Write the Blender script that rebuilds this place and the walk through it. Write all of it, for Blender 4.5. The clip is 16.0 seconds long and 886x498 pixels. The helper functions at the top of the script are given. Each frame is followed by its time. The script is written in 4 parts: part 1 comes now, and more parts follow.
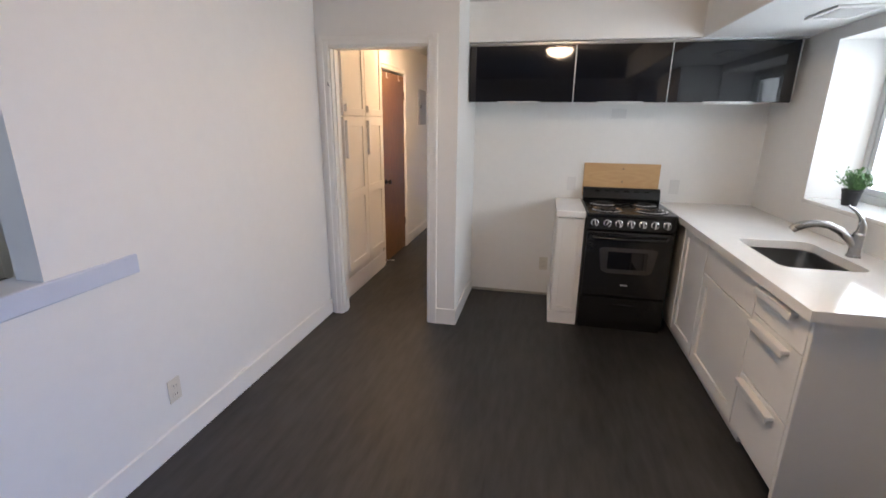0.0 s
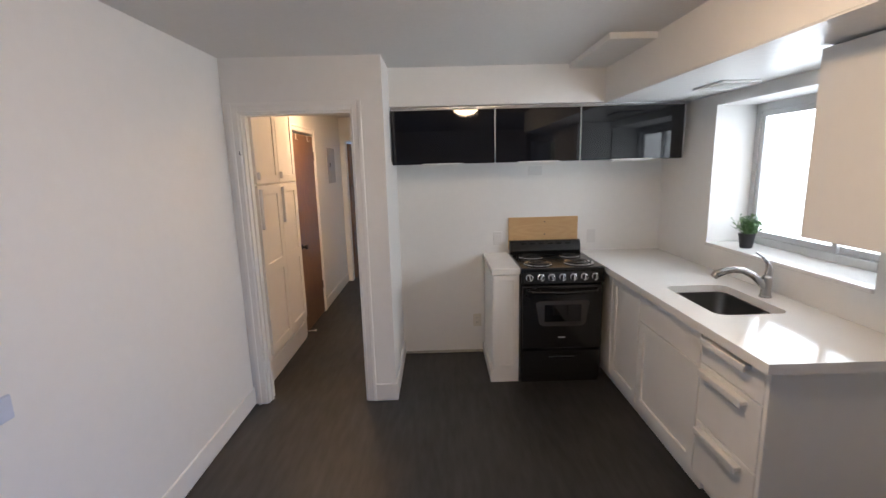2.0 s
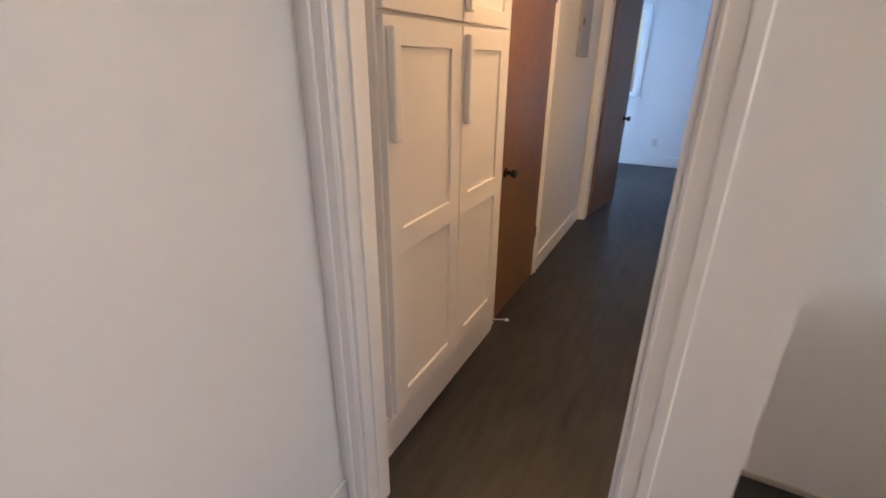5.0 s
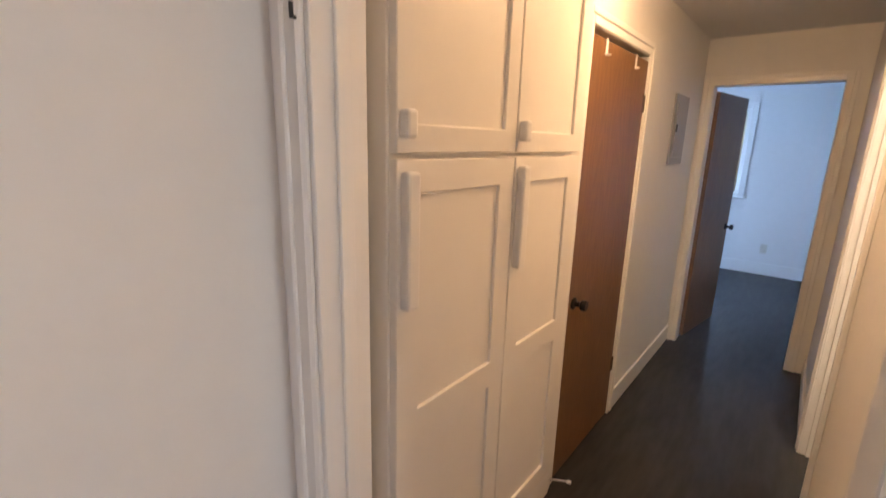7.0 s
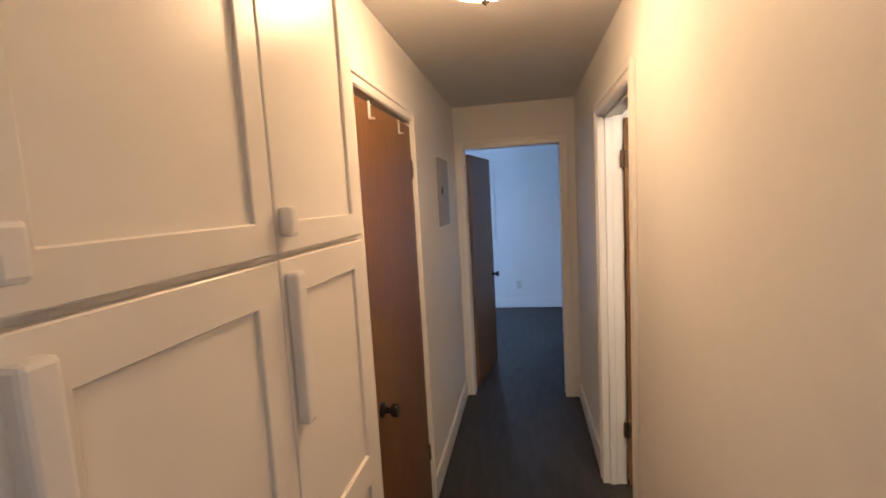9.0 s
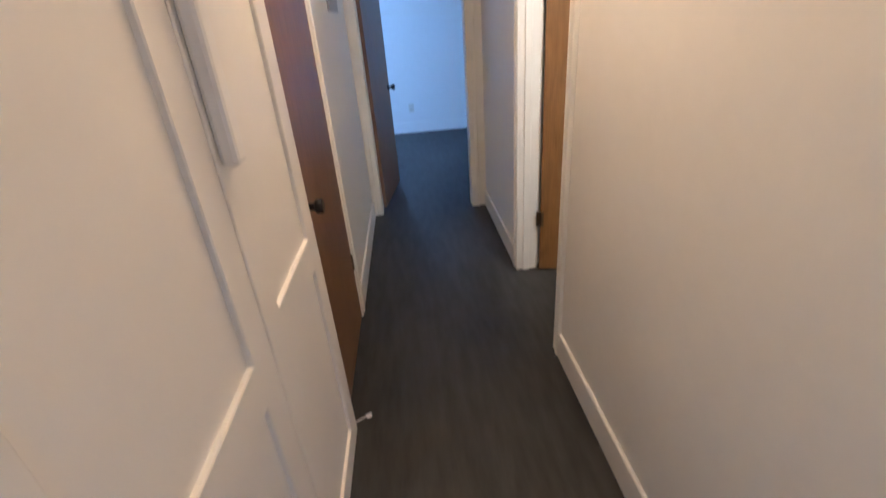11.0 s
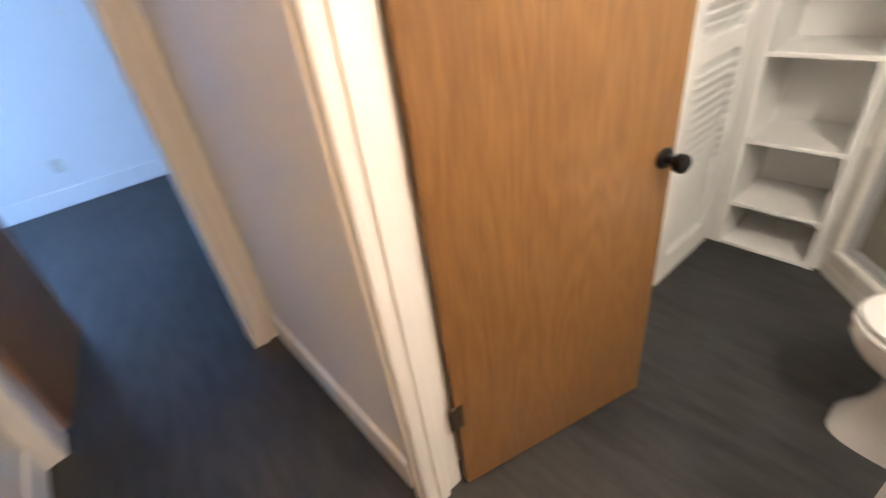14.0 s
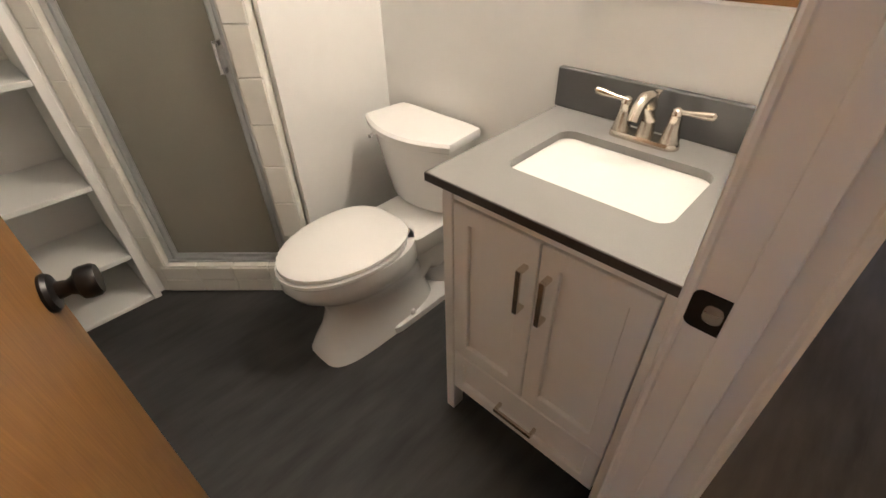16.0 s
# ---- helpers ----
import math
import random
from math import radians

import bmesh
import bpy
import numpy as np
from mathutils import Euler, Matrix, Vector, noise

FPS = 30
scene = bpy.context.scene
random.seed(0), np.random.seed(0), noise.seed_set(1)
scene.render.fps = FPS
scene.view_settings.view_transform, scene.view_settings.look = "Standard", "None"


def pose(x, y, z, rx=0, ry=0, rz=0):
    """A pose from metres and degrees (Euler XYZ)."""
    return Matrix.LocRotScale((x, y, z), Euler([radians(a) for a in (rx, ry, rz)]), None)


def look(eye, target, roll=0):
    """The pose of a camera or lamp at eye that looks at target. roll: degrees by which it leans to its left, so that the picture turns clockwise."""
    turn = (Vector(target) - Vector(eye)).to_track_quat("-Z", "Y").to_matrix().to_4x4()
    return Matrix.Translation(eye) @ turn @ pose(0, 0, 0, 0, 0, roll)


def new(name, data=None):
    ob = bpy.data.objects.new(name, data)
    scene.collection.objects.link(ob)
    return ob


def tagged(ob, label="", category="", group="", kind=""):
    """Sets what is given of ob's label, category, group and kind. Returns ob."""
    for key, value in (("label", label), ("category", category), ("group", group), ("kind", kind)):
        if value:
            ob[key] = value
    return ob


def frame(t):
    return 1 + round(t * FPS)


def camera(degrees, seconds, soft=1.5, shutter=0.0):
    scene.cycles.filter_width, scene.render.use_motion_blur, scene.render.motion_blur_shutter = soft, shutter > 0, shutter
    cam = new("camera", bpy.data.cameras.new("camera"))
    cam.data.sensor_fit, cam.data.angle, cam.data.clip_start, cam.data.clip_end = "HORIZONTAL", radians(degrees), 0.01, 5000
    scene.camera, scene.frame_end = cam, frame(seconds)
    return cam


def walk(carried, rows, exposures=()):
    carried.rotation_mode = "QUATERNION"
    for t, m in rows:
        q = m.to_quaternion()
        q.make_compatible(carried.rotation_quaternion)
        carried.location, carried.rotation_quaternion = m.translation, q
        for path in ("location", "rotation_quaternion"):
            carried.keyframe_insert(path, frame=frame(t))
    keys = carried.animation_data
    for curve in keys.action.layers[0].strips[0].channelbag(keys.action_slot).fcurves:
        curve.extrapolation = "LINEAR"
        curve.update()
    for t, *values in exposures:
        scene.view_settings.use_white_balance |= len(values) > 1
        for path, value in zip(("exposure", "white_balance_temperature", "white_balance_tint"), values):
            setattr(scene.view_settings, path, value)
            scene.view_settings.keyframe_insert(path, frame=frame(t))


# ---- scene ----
cam = camera(88.9, 16.0, shutter=0.4)
PATH = [
    (0, (0.7, 0.173, 1.532), (0.294, 2.053, 0.985), 0.6),
    (0.5, (0.614, 0.157, 1.598), (0.24, 2.07, 1.153), 1.2),
    (1, (0.512, 0.213, 1.645), (0.295, 2.163, 1.258), 1.4),
    (1.5, (0.479, 0.256, 1.651), (0.473, 2.223, 1.29), -0.2),
    (2, (0.449, 0.323, 1.661), (0.463, 2.29, 1.297), -1.5),
    (2.5, (0.355, 0.574, 1.634), (0.245, 2.535, 1.256), -1.9),
    (3, (0.256, 0.894, 1.542), (-0.226, 2.78, 1.082), -2.2),
    (3.5, (0.102, 1.287, 1.501), (-0.475, 3.105, 0.901), -0.8),
    (4, (0.008, 1.766, 1.447), (-0.6, 3.545, 0.764), -0.8),
    (6.3, (-0.185, 2.919, 1.459), (-1.356, 4.336, 0.673), 0.9),
    (6.5, (-0.19, 2.923, 1.488), (-1.375, 4.368, 0.777), 0.9),
    (7, (-0.189, 2.906, 1.589), (-1.404, 4.425, 1.123), 1.5),
    (7.5, (-0.212, 2.909, 1.641), (-1.374, 4.506, 1.326), 1.1),
    (8, (-0.259, 3.017, 1.67), (-1.18, 4.777, 1.437), -1.0),
    (8.2, (-0.285, 3.102, 1.677), (-1.084, 4.925, 1.476), -1.0),
    (10.3, (-0.545, 3.355, 1.523), (-0.467, 5.305, 1.084), -4.0),
    (10.5, (-0.564, 3.383, 1.503), (-0.462, 5.307, 0.967), -3.2),
    (11, (-0.568, 3.407, 1.389), (-0.476, 5.191, 0.489), -4.5),
    (11.5, (-0.577, 3.431, 1.304), (-0.511, 5.023, 0.096), -5.3),
    (12, (-0.543, 3.566, 1.252), (-0.478, 5.05, -0.088), -6.1),
    (12.5, (-0.474, 3.89, 1.298), (-0.373, 5.446, 0.045), -5.1),
    (13, (-0.468, 4.272, 1.342), (-0.31, 5.946, 0.259), -4.6),
    (13.5, (-0.367, 4.695, 1.316), (-0.03, 6.389, 0.307), -8.5),
    (14, (-0.328, 5.099, 1.384), (0.684, 6.448, 0.308), -8.3),
    (14.5, (-0.262, 5.303, 1.326), (1.316, 5.73, 0.173), -5.4),
    (15, (-0.096, 5.38, 1.326), (1.496, 5.092, 0.15), -6.2),
    (15.5, (-0.008, 5.482, 1.323), (1.256, 4.515, 0.112), -3.5),
    (16, (0.047, 5.524, 1.314), (1.156, 4.396, 0.09), -1.5),
]
EXPOSURES = [(0, 0.08, 6000, 9), (1, -0.15, 6050, 9), (2, -0.15, 6100, 10), (3, -0.2, 6100, 10), (3.5, 0.0, 6150, 10), (4, -0.05, 6250, 11), (6.5, -0.1, 6800, 14), (7, -0.15, 6800, 14), (7.5, -0.42, 6800, 14), (8.2, -0.55, 6800, 15),
             (10.3, -0.4, 5200, 7), (11, -0.05, 5150, 7), (11.5, 0.3, 5150, 7), (12, 0.55, 5150, 8), (12.5, 0.58, 5350, 9), (13.5, 0.55, 5500, 10), (14, 0.55, 5800, 10), (14.5, 0.2, 6700, 10), (15, 0.06, 6450, 11), (15.5, 0.0, 5950, 10), (16, -0.03, 5950, 10)]
walk(cam, [(t, look(eye, target, roll)) for t, eye, target, roll in PATH], EXPOSURES)

# ---- daylight ----
SUN_ELEVATION, SUN_AZIMUTH = 68.0, 80.0  # the sun stands high, beyond the sink window
world = bpy.data.worlds.new("world")
scene.world = world
world.use_nodes = True
wn = world.node_tree.nodes
sky = wn.new("ShaderNodeTexSky")
sky.sky_type, sky.sun_disc = "NISHITA", False
sky.sun_elevation, sky.sun_rotation = radians(SUN_ELEVATION), radians(SUN_AZIMUTH)
wn["Background"].inputs[1].default_value = 0.12
world.node_tree.links.new(sky.outputs[0], wn["Background"].inputs[0])
sun = new("sun", bpy.data.lights.new("sun", "SUN"))
sun.data.energy, sun.data.angle, sun.data.color = 3.0, radians(0.6), (1, 0.95, 0.88)
sun.matrix_world = look((9, 1.6, 20), (2.5, 2.7, 1.0))


def window_light(name, eye, target, w, h, watts, color, spread=180):
    lamp = new(name, bpy.data.lights.new(name, "AREA"))
    lamp.data.shape, lamp.data.size, lamp.data.size_y = "RECTANGLE", w, h
    lamp.data.energy, lamp.data.color = watts, color
    lamp.data.spread = radians(spread)
    lamp.matrix_world = look(eye, target)


window_light("sky_kitchen_window", (2.86, 2.83, 1.56), (1.0, 2.83, 1.5), 1.9, 1.5, 56, (0.93, 0.97, 1.0))
window_light("sky_glass_door", (2.68, -1.1, 1.1), (-0.9, 0.4, -0.5), 1.9, 1.9, 24, (0.24, 0.46, 1.0), 100)
# fill lamp added to brighten the living room; its window is unseen, only assumed
window_light("living_room_fill", (-4.56, 0.4, 1.5), (-1.0, 0.4, 1.0), 1.4, 1.0, 42, (1.0, 0.95, 0.86))
window_light("sky_bedroom_window", (-1.35, 10.06, 1.5), (-2.9, 8.6, 1.1), 1.2, 1.1, 175, (0.36, 0.58, 1.0), 112)
HALL_LAMP, KITCHEN_LAMP, VANITY_LAMP = 70.0, 88.0, 126.0  # how strongly the lamp glasses glow

# ---- materials ----


def material(name, color, rough=0.5, metal=0.0, vary=0.06, grain=40.0, stain=2.5, bump=0.05, bump_scale=120.0, stretch=(1, 1, 1), coat=0.0, island=0.0):
    """A painted, moulded or metal surface: fine grain, broad stains, worn gloss and fine relief."""
    m = bpy.data.materials.new(name)
    m.use_nodes = True
    nt = m.node_tree
    n, l = nt.nodes, nt.links
    b = n["Principled BSDF"]
    tc = n.new("ShaderNodeTexCoord")
    mp = n.new("ShaderNodeMapping")
    mp.inputs["Scale"].default_value = stretch
    l.new(tc.outputs["Object"], mp.inputs[0])

    def noise_at(scale, detail=4):
        t = n.new("ShaderNodeTexNoise")
        t.inputs["Scale"].default_value, t.inputs["Detail"].default_value = scale, detail
        l.new(mp.outputs[0], t.inputs["Vector"])
        return t

    fine, broad = noise_at(grain), noise_at(stain, 3)
    add = n.new("ShaderNodeMath")
    add.operation = "ADD"
    l.new(fine.outputs[0], add.inputs[0])
    l.new(broad.outputs[0], add.inputs[1])
    ramp = n.new("ShaderNodeMapRange")
    ramp.inputs[1].default_value, ramp.inputs[2].default_value = 0.6, 1.4
    ramp.inputs[3].default_value, ramp.inputs[4].default_value = 1 - vary, 1 + vary
    l.new(add.outputs[0], ramp.inputs[0])
    mix = n.new("ShaderNodeMix")
    mix.data_type, mix.blend_type = "RGBA", "MULTIPLY"
    mix.inputs[0].default_value = 1
    mix.inputs[6].default_value = (*color, 1)
    l.new(ramp.outputs[0], mix.inputs[7])
    l.new(mix.outputs[2], b.inputs["Base Color"])
    rr = n.new("ShaderNodeMapRange")
    rr.inputs[1].default_value, rr.inputs[2].default_value = 0.3, 0.7
    rr.inputs[3].default_value, rr.inputs[4].default_value = max(rough - 0.02, 0.02), min(rough + 0.03, 1)
    l.new(broad.outputs[0], rr.inputs[0])
    l.new(rr.outputs[0], b.inputs["Roughness"])
    b.inputs["Metallic"].default_value = metal
    b.inputs["Coat Weight"].default_value = coat
    if bump:
        rel = noise_at(bump_scale, 3)
        bp = n.new("ShaderNodeBump")
        bp.inputs["Strength"].default_value, bp.inputs["Distance"].default_value = bump, 0.004
        l.new(rel.outputs[0], bp.inputs["Height"])
        l.new(bp.outputs[0], b.inputs["Normal"])
    return m


def wood(name, dark, light, rough=0.4, lying=False, freq=1.0):
    """Flat-sawn veneer: cathedral figure along local z, fine pores, broad tone."""
    m = bpy.data.materials.new(name)
    m.use_nodes = True
    nt = m.node_tree
    n, l = nt.nodes, nt.links
    b = n["Principled BSDF"]
    tc = n.new("ShaderNodeTexCoord")

    def mapped(scale):
        mp = n.new("ShaderNodeMapping")
        mp.inputs["Scale"].default_value = scale[::-1] if lying else scale
        l.new(tc.outputs["Object"], mp.inputs[0])
        return mp

    def tex(scale, vec, detail, distortion=0.0):
        t = n.new("ShaderNodeTexNoise")
        t.inputs["Scale"].default_value, t.inputs["Detail"].default_value, t.inputs["Distortion"].default_value = scale, detail, distortion
        l.new(mapped(vec).outputs[0], t.inputs["Vector"])
        return t

    warp = tex(2.2 * freq, (1.6, 1.6, 0.28), 2)
    rings = n.new("ShaderNodeMath")
    rings.operation = "MULTIPLY"
    rings.inputs[1].default_value = 46.0
    l.new(warp.outputs[0], rings.inputs[0])
    wave = n.new("ShaderNodeMath")
    wave.operation = "PINGPONG"
    wave.inputs[1].default_value = 1.0
    l.new(rings.outputs[0], wave.inputs[0])
    pores = tex(60 * freq, (4, 4, 0.16), 3)
    tone = tex(3.0, (1.5, 1.5, 0.4), 3)
    s1 = n.new("ShaderNodeMath")
    s1.operation = "MULTIPLY_ADD"
    s1.inputs[1].default_value = 0.20
    l.new(wave.outputs[0], s1.inputs[0])
    l.new(pores.outputs[0], s1.inputs[2])
    s2 = n.new("ShaderNodeMath")
    s2.operation = "MULTIPLY_ADD"
    s2.inputs[1].default_value = 0.5
    l.new(tone.outputs[0], s2.inputs[0])
    l.new(s1.outputs[0], s2.inputs[2])
    r = n.new("ShaderNodeMapRange")
    r.inputs[1].default_value, r.inputs[2].default_value = 0.45, 1.3
    l.new(s2.outputs[0], r.inputs[0])
    mix = n.new("ShaderNodeMix")
    mix.data_type = "RGBA"
    mix.inputs[6].default_value, mix.inputs[7].default_value = (*dark, 1), (*light, 1)
    l.new(r.outputs[0], mix.inputs[0])
    l.new(mix.outputs[2], b.inputs["Base Color"])
    b.inputs["Roughness"].default_value = rough
    bp = n.new("ShaderNodeBump")
    bp.inputs["Strength"].default_value, bp.inputs["Distance"].default_value = 0.12, 0.001
    l.new(pores.outputs[0], bp.inputs["Height"])
    l.new(bp.outputs[0], b.inputs["Normal"])
    return m


def floor_material():
    """Charcoal vinyl plank: long streaks along y, plank-to-plank tone, faint scuffs."""
    m = bpy.data.materials.new("charcoal_vinyl_plank")
    m.use_nodes = True
    nt = m.node_tree
    n, l = nt.nodes, nt.links
    b = n["Principled BSDF"]
    tc = n.new("ShaderNodeTexCoord")

    def tex(scale, vec, detail):
        mp = n.new("ShaderNodeMapping")
        mp.inputs["Scale"].default_value = vec
        l.new(tc.outputs["Object"], mp.inputs[0])
        t = n.new("ShaderNodeTexNoise")
        t.inputs["Scale"].default_value, t.inputs["Detail"].default_value = scale, detail
        l.new(mp.outputs[0], t.inputs["Vector"])
        return t

    streak, fine, cloud = tex(7, (3.2, 0.6, 1), 6), tex(34, (4, 0.5, 1), 4), tex(2.2, (1, 0.5, 1), 4)
    mp = n.new("ShaderNodeMapping")
    mp.inputs["Rotation"].default_value = (0, 0, radians(90))
    l.new(tc.outputs["Object"], mp.inputs[0])
    br = n.new("ShaderNodeTexBrick")
    br.inputs["Scale"].default_value = 1.0
    br.inputs["Brick Width"].default_value, br.inputs["Row Height"].default_value = 1.22, 0.18
    br.inputs["Mortar Size"].default_value, br.inputs["Mortar Smooth"].default_value = 0.0012, 0.2
    br.inputs["Color1"].default_value, br.inputs["Color2"].default_value = (0.4, 0.4, 0.4, 1), (0.6, 0.6, 0.6, 1)
    br.inputs["Mortar"].default_value = (0.3, 0.3, 0.3, 1)
    l.new(mp.outputs[0], br.inputs["Vector"])
    total = None
    for src, k in ((streak, 0.6), (fine, 0.2), (cloud, 0.55), (br, 0.2)):
        ma = n.new("ShaderNodeMath")
        ma.operation = "MULTIPLY_ADD"
        ma.inputs[1].default_value = k
        l.new(src.outputs[0], ma.inputs[0])
        if total:
            l.new(total.outputs[0], ma.inputs[2])
        else:
            ma.inputs[2].default_value = 0
        total = ma
    r = n.new("ShaderNodeMapRange")
    r.inputs[1].default_value, r.inputs[2].default_value = 0.54, 1.02
    l.new(total.outputs[0], r.inputs[0])
    mix = n.new("ShaderNodeMix")
    mix.data_type = "RGBA"
    mix.inputs[6].default_value, mix.inputs[7].default_value = (0.008, 0.008, 0.0083, 1), (0.052, 0.0505, 0.049, 1)
    l.new(r.outputs[0], mix.inputs[0])
    l.new(mix.outputs[2], b.inputs["Base Color"])
    rr = n.new("ShaderNodeMapRange")
    rr.inputs[3].default_value, rr.inputs[4].default_value = 0.42, 0.62
    l.new(fine.outputs[0], rr.inputs[0])
    l.new(rr.outputs[0], b.inputs["Roughness"])
    bp = n.new("ShaderNodeBump")
    bp.inputs["Strength"].default_value, bp.inputs["Distance"].default_value = 0.2, 0.0015
    l.new(fine.outputs[0], bp.inputs["Height"])
    l.new(bp.outputs[0], b.inputs["Normal"])
    return m


def glow(name, color, strength):
    m = bpy.data.materials.new(name)
    m.use_nodes = True
    b = m.node_tree.nodes["Principled BSDF"]
    b.inputs["Base Color"].default_value = (0.9, 0.87, 0.8, 1)
    b.inputs["Emission Color"].default_value = (*color, 1)
    b.inputs["Emission Strength"].default_value = strength
    return m


def glass(name, rough, color):
    m = bpy.data.materials.new(name)
    m.use_nodes = True
    b = m.node_tree.nodes["Principled BSDF"]
    b.inputs["Base Color"].default_value = (*color, 1)
    b.inputs["Transmission Weight"].default_value, b.inputs["Roughness"].default_value, b.inputs["IOR"].default_value = 1.0, rough, 1.45
    return m


WALL = material("wall_paint", (0.79, 0.785, 0.765), 0.55, vary=0.02, grain=18, stain=1.3, bump=0.12, bump_scale=60)
CEIL = material("ceiling_paint", (0.74, 0.73, 0.71), 0.7, vary=0.03, stain=1.5, bump=0.3, bump_scale=28)
KNOCK = material("knockdown_texture_gloss_paint", (0.76, 0.76, 0.755), 0.3, vary=0.02, bump=1.0, bump_scale=22)
TRIM = material("trim_semigloss", (0.82, 0.815, 0.79), 0.3, vary=0.02, grain=12, bump=0.05, bump_scale=25)
LEDGE = material("pale_blue_grey_paint", (0.56, 0.61, 0.72), 0.45, vary=0.04, grain=14, bump=0.08, bump_scale=40)
CAB = material("cabinet_white_satin", (0.80, 0.79, 0.765), 0.34, vary=0.015, grain=20, bump=0.03)
PANTRY = material("pantry_cream_enamel", (0.80, 0.78, 0.735), 0.34, vary=0.02, grain=10, bump=0.08, bump_scale=22)
QUARTZ = material("white_quartz", (0.80, 0.79, 0.765), 0.1, vary=0.035, grain=260, stain=6, bump=0)
GREYTOP = material("grey_quartz", (0.24, 0.235, 0.225), 0.3, vary=0.06, grain=320, stain=5, bump=0)
DARKEDGE = material("dark_sawn_edge", (0.045, 0.036, 0.032), 0.4, vary=0.15, grain=120)
SPLASH = material("grey_backsplash_gloss", (0.10, 0.10, 0.10), 0.12, vary=0.06, grain=200, bump=0)
BLACKGLASS = material("black_gloss_glass", (0.006, 0.006, 0.008), 0.035, vary=0.05, bump=0)
BLACKENAMEL = material("black_enamel", (0.013, 0.013, 0.0135), 0.18, vary=0.15, grain=60, bump=0.02)
OVENGLASS = material("dark_oven_glass", (0.05, 0.05, 0.052), 0.05, vary=0.1, bump=0)
CHROME = material("chrome", (0.85, 0.85, 0.85), 0.14, 1.0, vary=0.05, bump=0)
STEEL = material("brushed_stainless", (0.42, 0.41, 0.40), 0.27, 1.0, vary=0.08, grain=90, stretch=(1, 14, 1), bump=0.03, bump_scale=90)
SINKSTEEL = material("satin_sink_steel", (0.20, 0.195, 0.19), 0.32, 1.0, vary=0.08, grain=90, stretch=(14, 1, 1), bump=0.03, bump_scale=90)
NICKEL = material("brushed_nickel", (0.62, 0.56, 0.48), 0.24, 1.0, vary=0.05, bump=0)
BRONZE = material("dark_bronze", (0.009, 0.008, 0.008), 0.32, 0.4, vary=0.2)
HINGE = material("aged_bronze_hinge", (0.10, 0.07, 0.045), 0.45, 0.7, vary=0.2)
ALU = material("aluminium_frame", (0.55, 0.56, 0.57), 0.35, 0.6, vary=0.05)
PLASTIC = material("white_plastic", (0.71, 0.705, 0.69), 0.32, vary=0.015, bump=0)
IVORY = material("ivory_plastic", (0.66, 0.63, 0.55), 0.35, vary=0.02, bump=0)
SLOT = material("socket_slot", (0.06, 0.06, 0.06), 0.6)
PORC = material("white_porcelain", (0.84, 0.83, 0.81), 0.07, vary=0.012, bump=0, coat=0.3)
TILE = material("almond_glazed_tile", (0.74, 0.715, 0.66), 0.16, vary=0.03, grain=16, bump=0.06, bump_scale=22)
GROUT = material("grout", (0.73, 0.705, 0.65), 0.8, vary=0.1)
FROST = material("grey_obscure_shower_glass", (0.25, 0.235, 0.195), 0.22, vary=0.05, grain=300, bump=0.35, bump_scale=340)
PANELGREY = material("panel_grey_enamel", (0.36, 0.36, 0.365), 0.42, vary=0.03)
POT = material("black_pot_plastic", (0.015, 0.015, 0.017), 0.4)
SOIL = material("soil", (0.03, 0.022, 0.016), 0.9, bump=0.8, vary=0.3)
LEAF = material("leaf_green", (0.05, 0.13, 0.035), 0.45, vary=0.35, grain=30, bump=0)
LEAF2 = material("leaf_light_green", (0.11, 0.21, 0.07), 0.45, vary=0.3, grain=30, bump=0)
GAP = material("unpainted_gap", (0.40, 0.37, 0.32), 0.9, vary=0.35, grain=25, bump=0.6, bump_scale=30)
WALNUT = wood("dark_walnut_stain", (0.115, 0.052, 0.021), (0.255, 0.132, 0.056), 0.36)
OAK = wood("honey_oak_veneer", (0.13, 0.06, 0.017), (0.25, 0.13, 0.044), 0.36)
PINE = wood("raw_pine", (0.47, 0.28, 0.12), (0.62, 0.42, 0.21), 0.6, lying=True)
FLOOR = floor_material()
MIRROR = material("mirror", (0.9, 0.9, 0.9), 0.01, 1.0, vary=0.0, bump=0)
PANE = glass("window_glass", 0.0, (1, 1, 1))
WARMGLASS = glow("lit_hall_lamp_glass", (1.0, 0.62, 0.33), HALL_LAMP)
KITCHENGLASS = glow("lit_kitchen_lamp_glass", (1.0, 0.68, 0.42), KITCHEN_LAMP)
VANITYGLASS = glow("lit_vanity_lamp_glass", (1.0, 0.83, 0.64), VANITY_LAMP)

# ---- mesh helpers ----
ORIGIN = {}


def thing(name, x, y, z, label, category, group="", kind=""):
    ob = new(name)
    ob.location = (x, y, z)
    ob.empty_display_size = 0.05
    ORIGIN[ob.name] = Vector((x, y, z))
    return tagged(ob, label, category, group, kind)


def part(name, bm, mat, parent=None, label="", smooth=False):
    """Link a bmesh, given in world places, as one mesh object under a thing or part."""
    off = ORIGIN.get(parent.name, Vector((0, 0, 0))) if parent else Vector((0, 0, 0))
    if off.length:
        bmesh.ops.translate(bm, verts=bm.verts, vec=-off)
    bmesh.ops.recalc_face_normals(bm, faces=bm.faces)
    me = bpy.data.meshes.new(name)
    bm.to_mesh(me)
    bm.free()
    me.materials.append(mat)
    if smooth:
        me.shade_smooth()
        me.set_sharp_from_angle(angle=radians(38))
    ob = new(name, me)
    if parent:
        ob.parent = parent
    ORIGIN[ob.name] = off
    if label:
        ob["label"] = label
    return ob


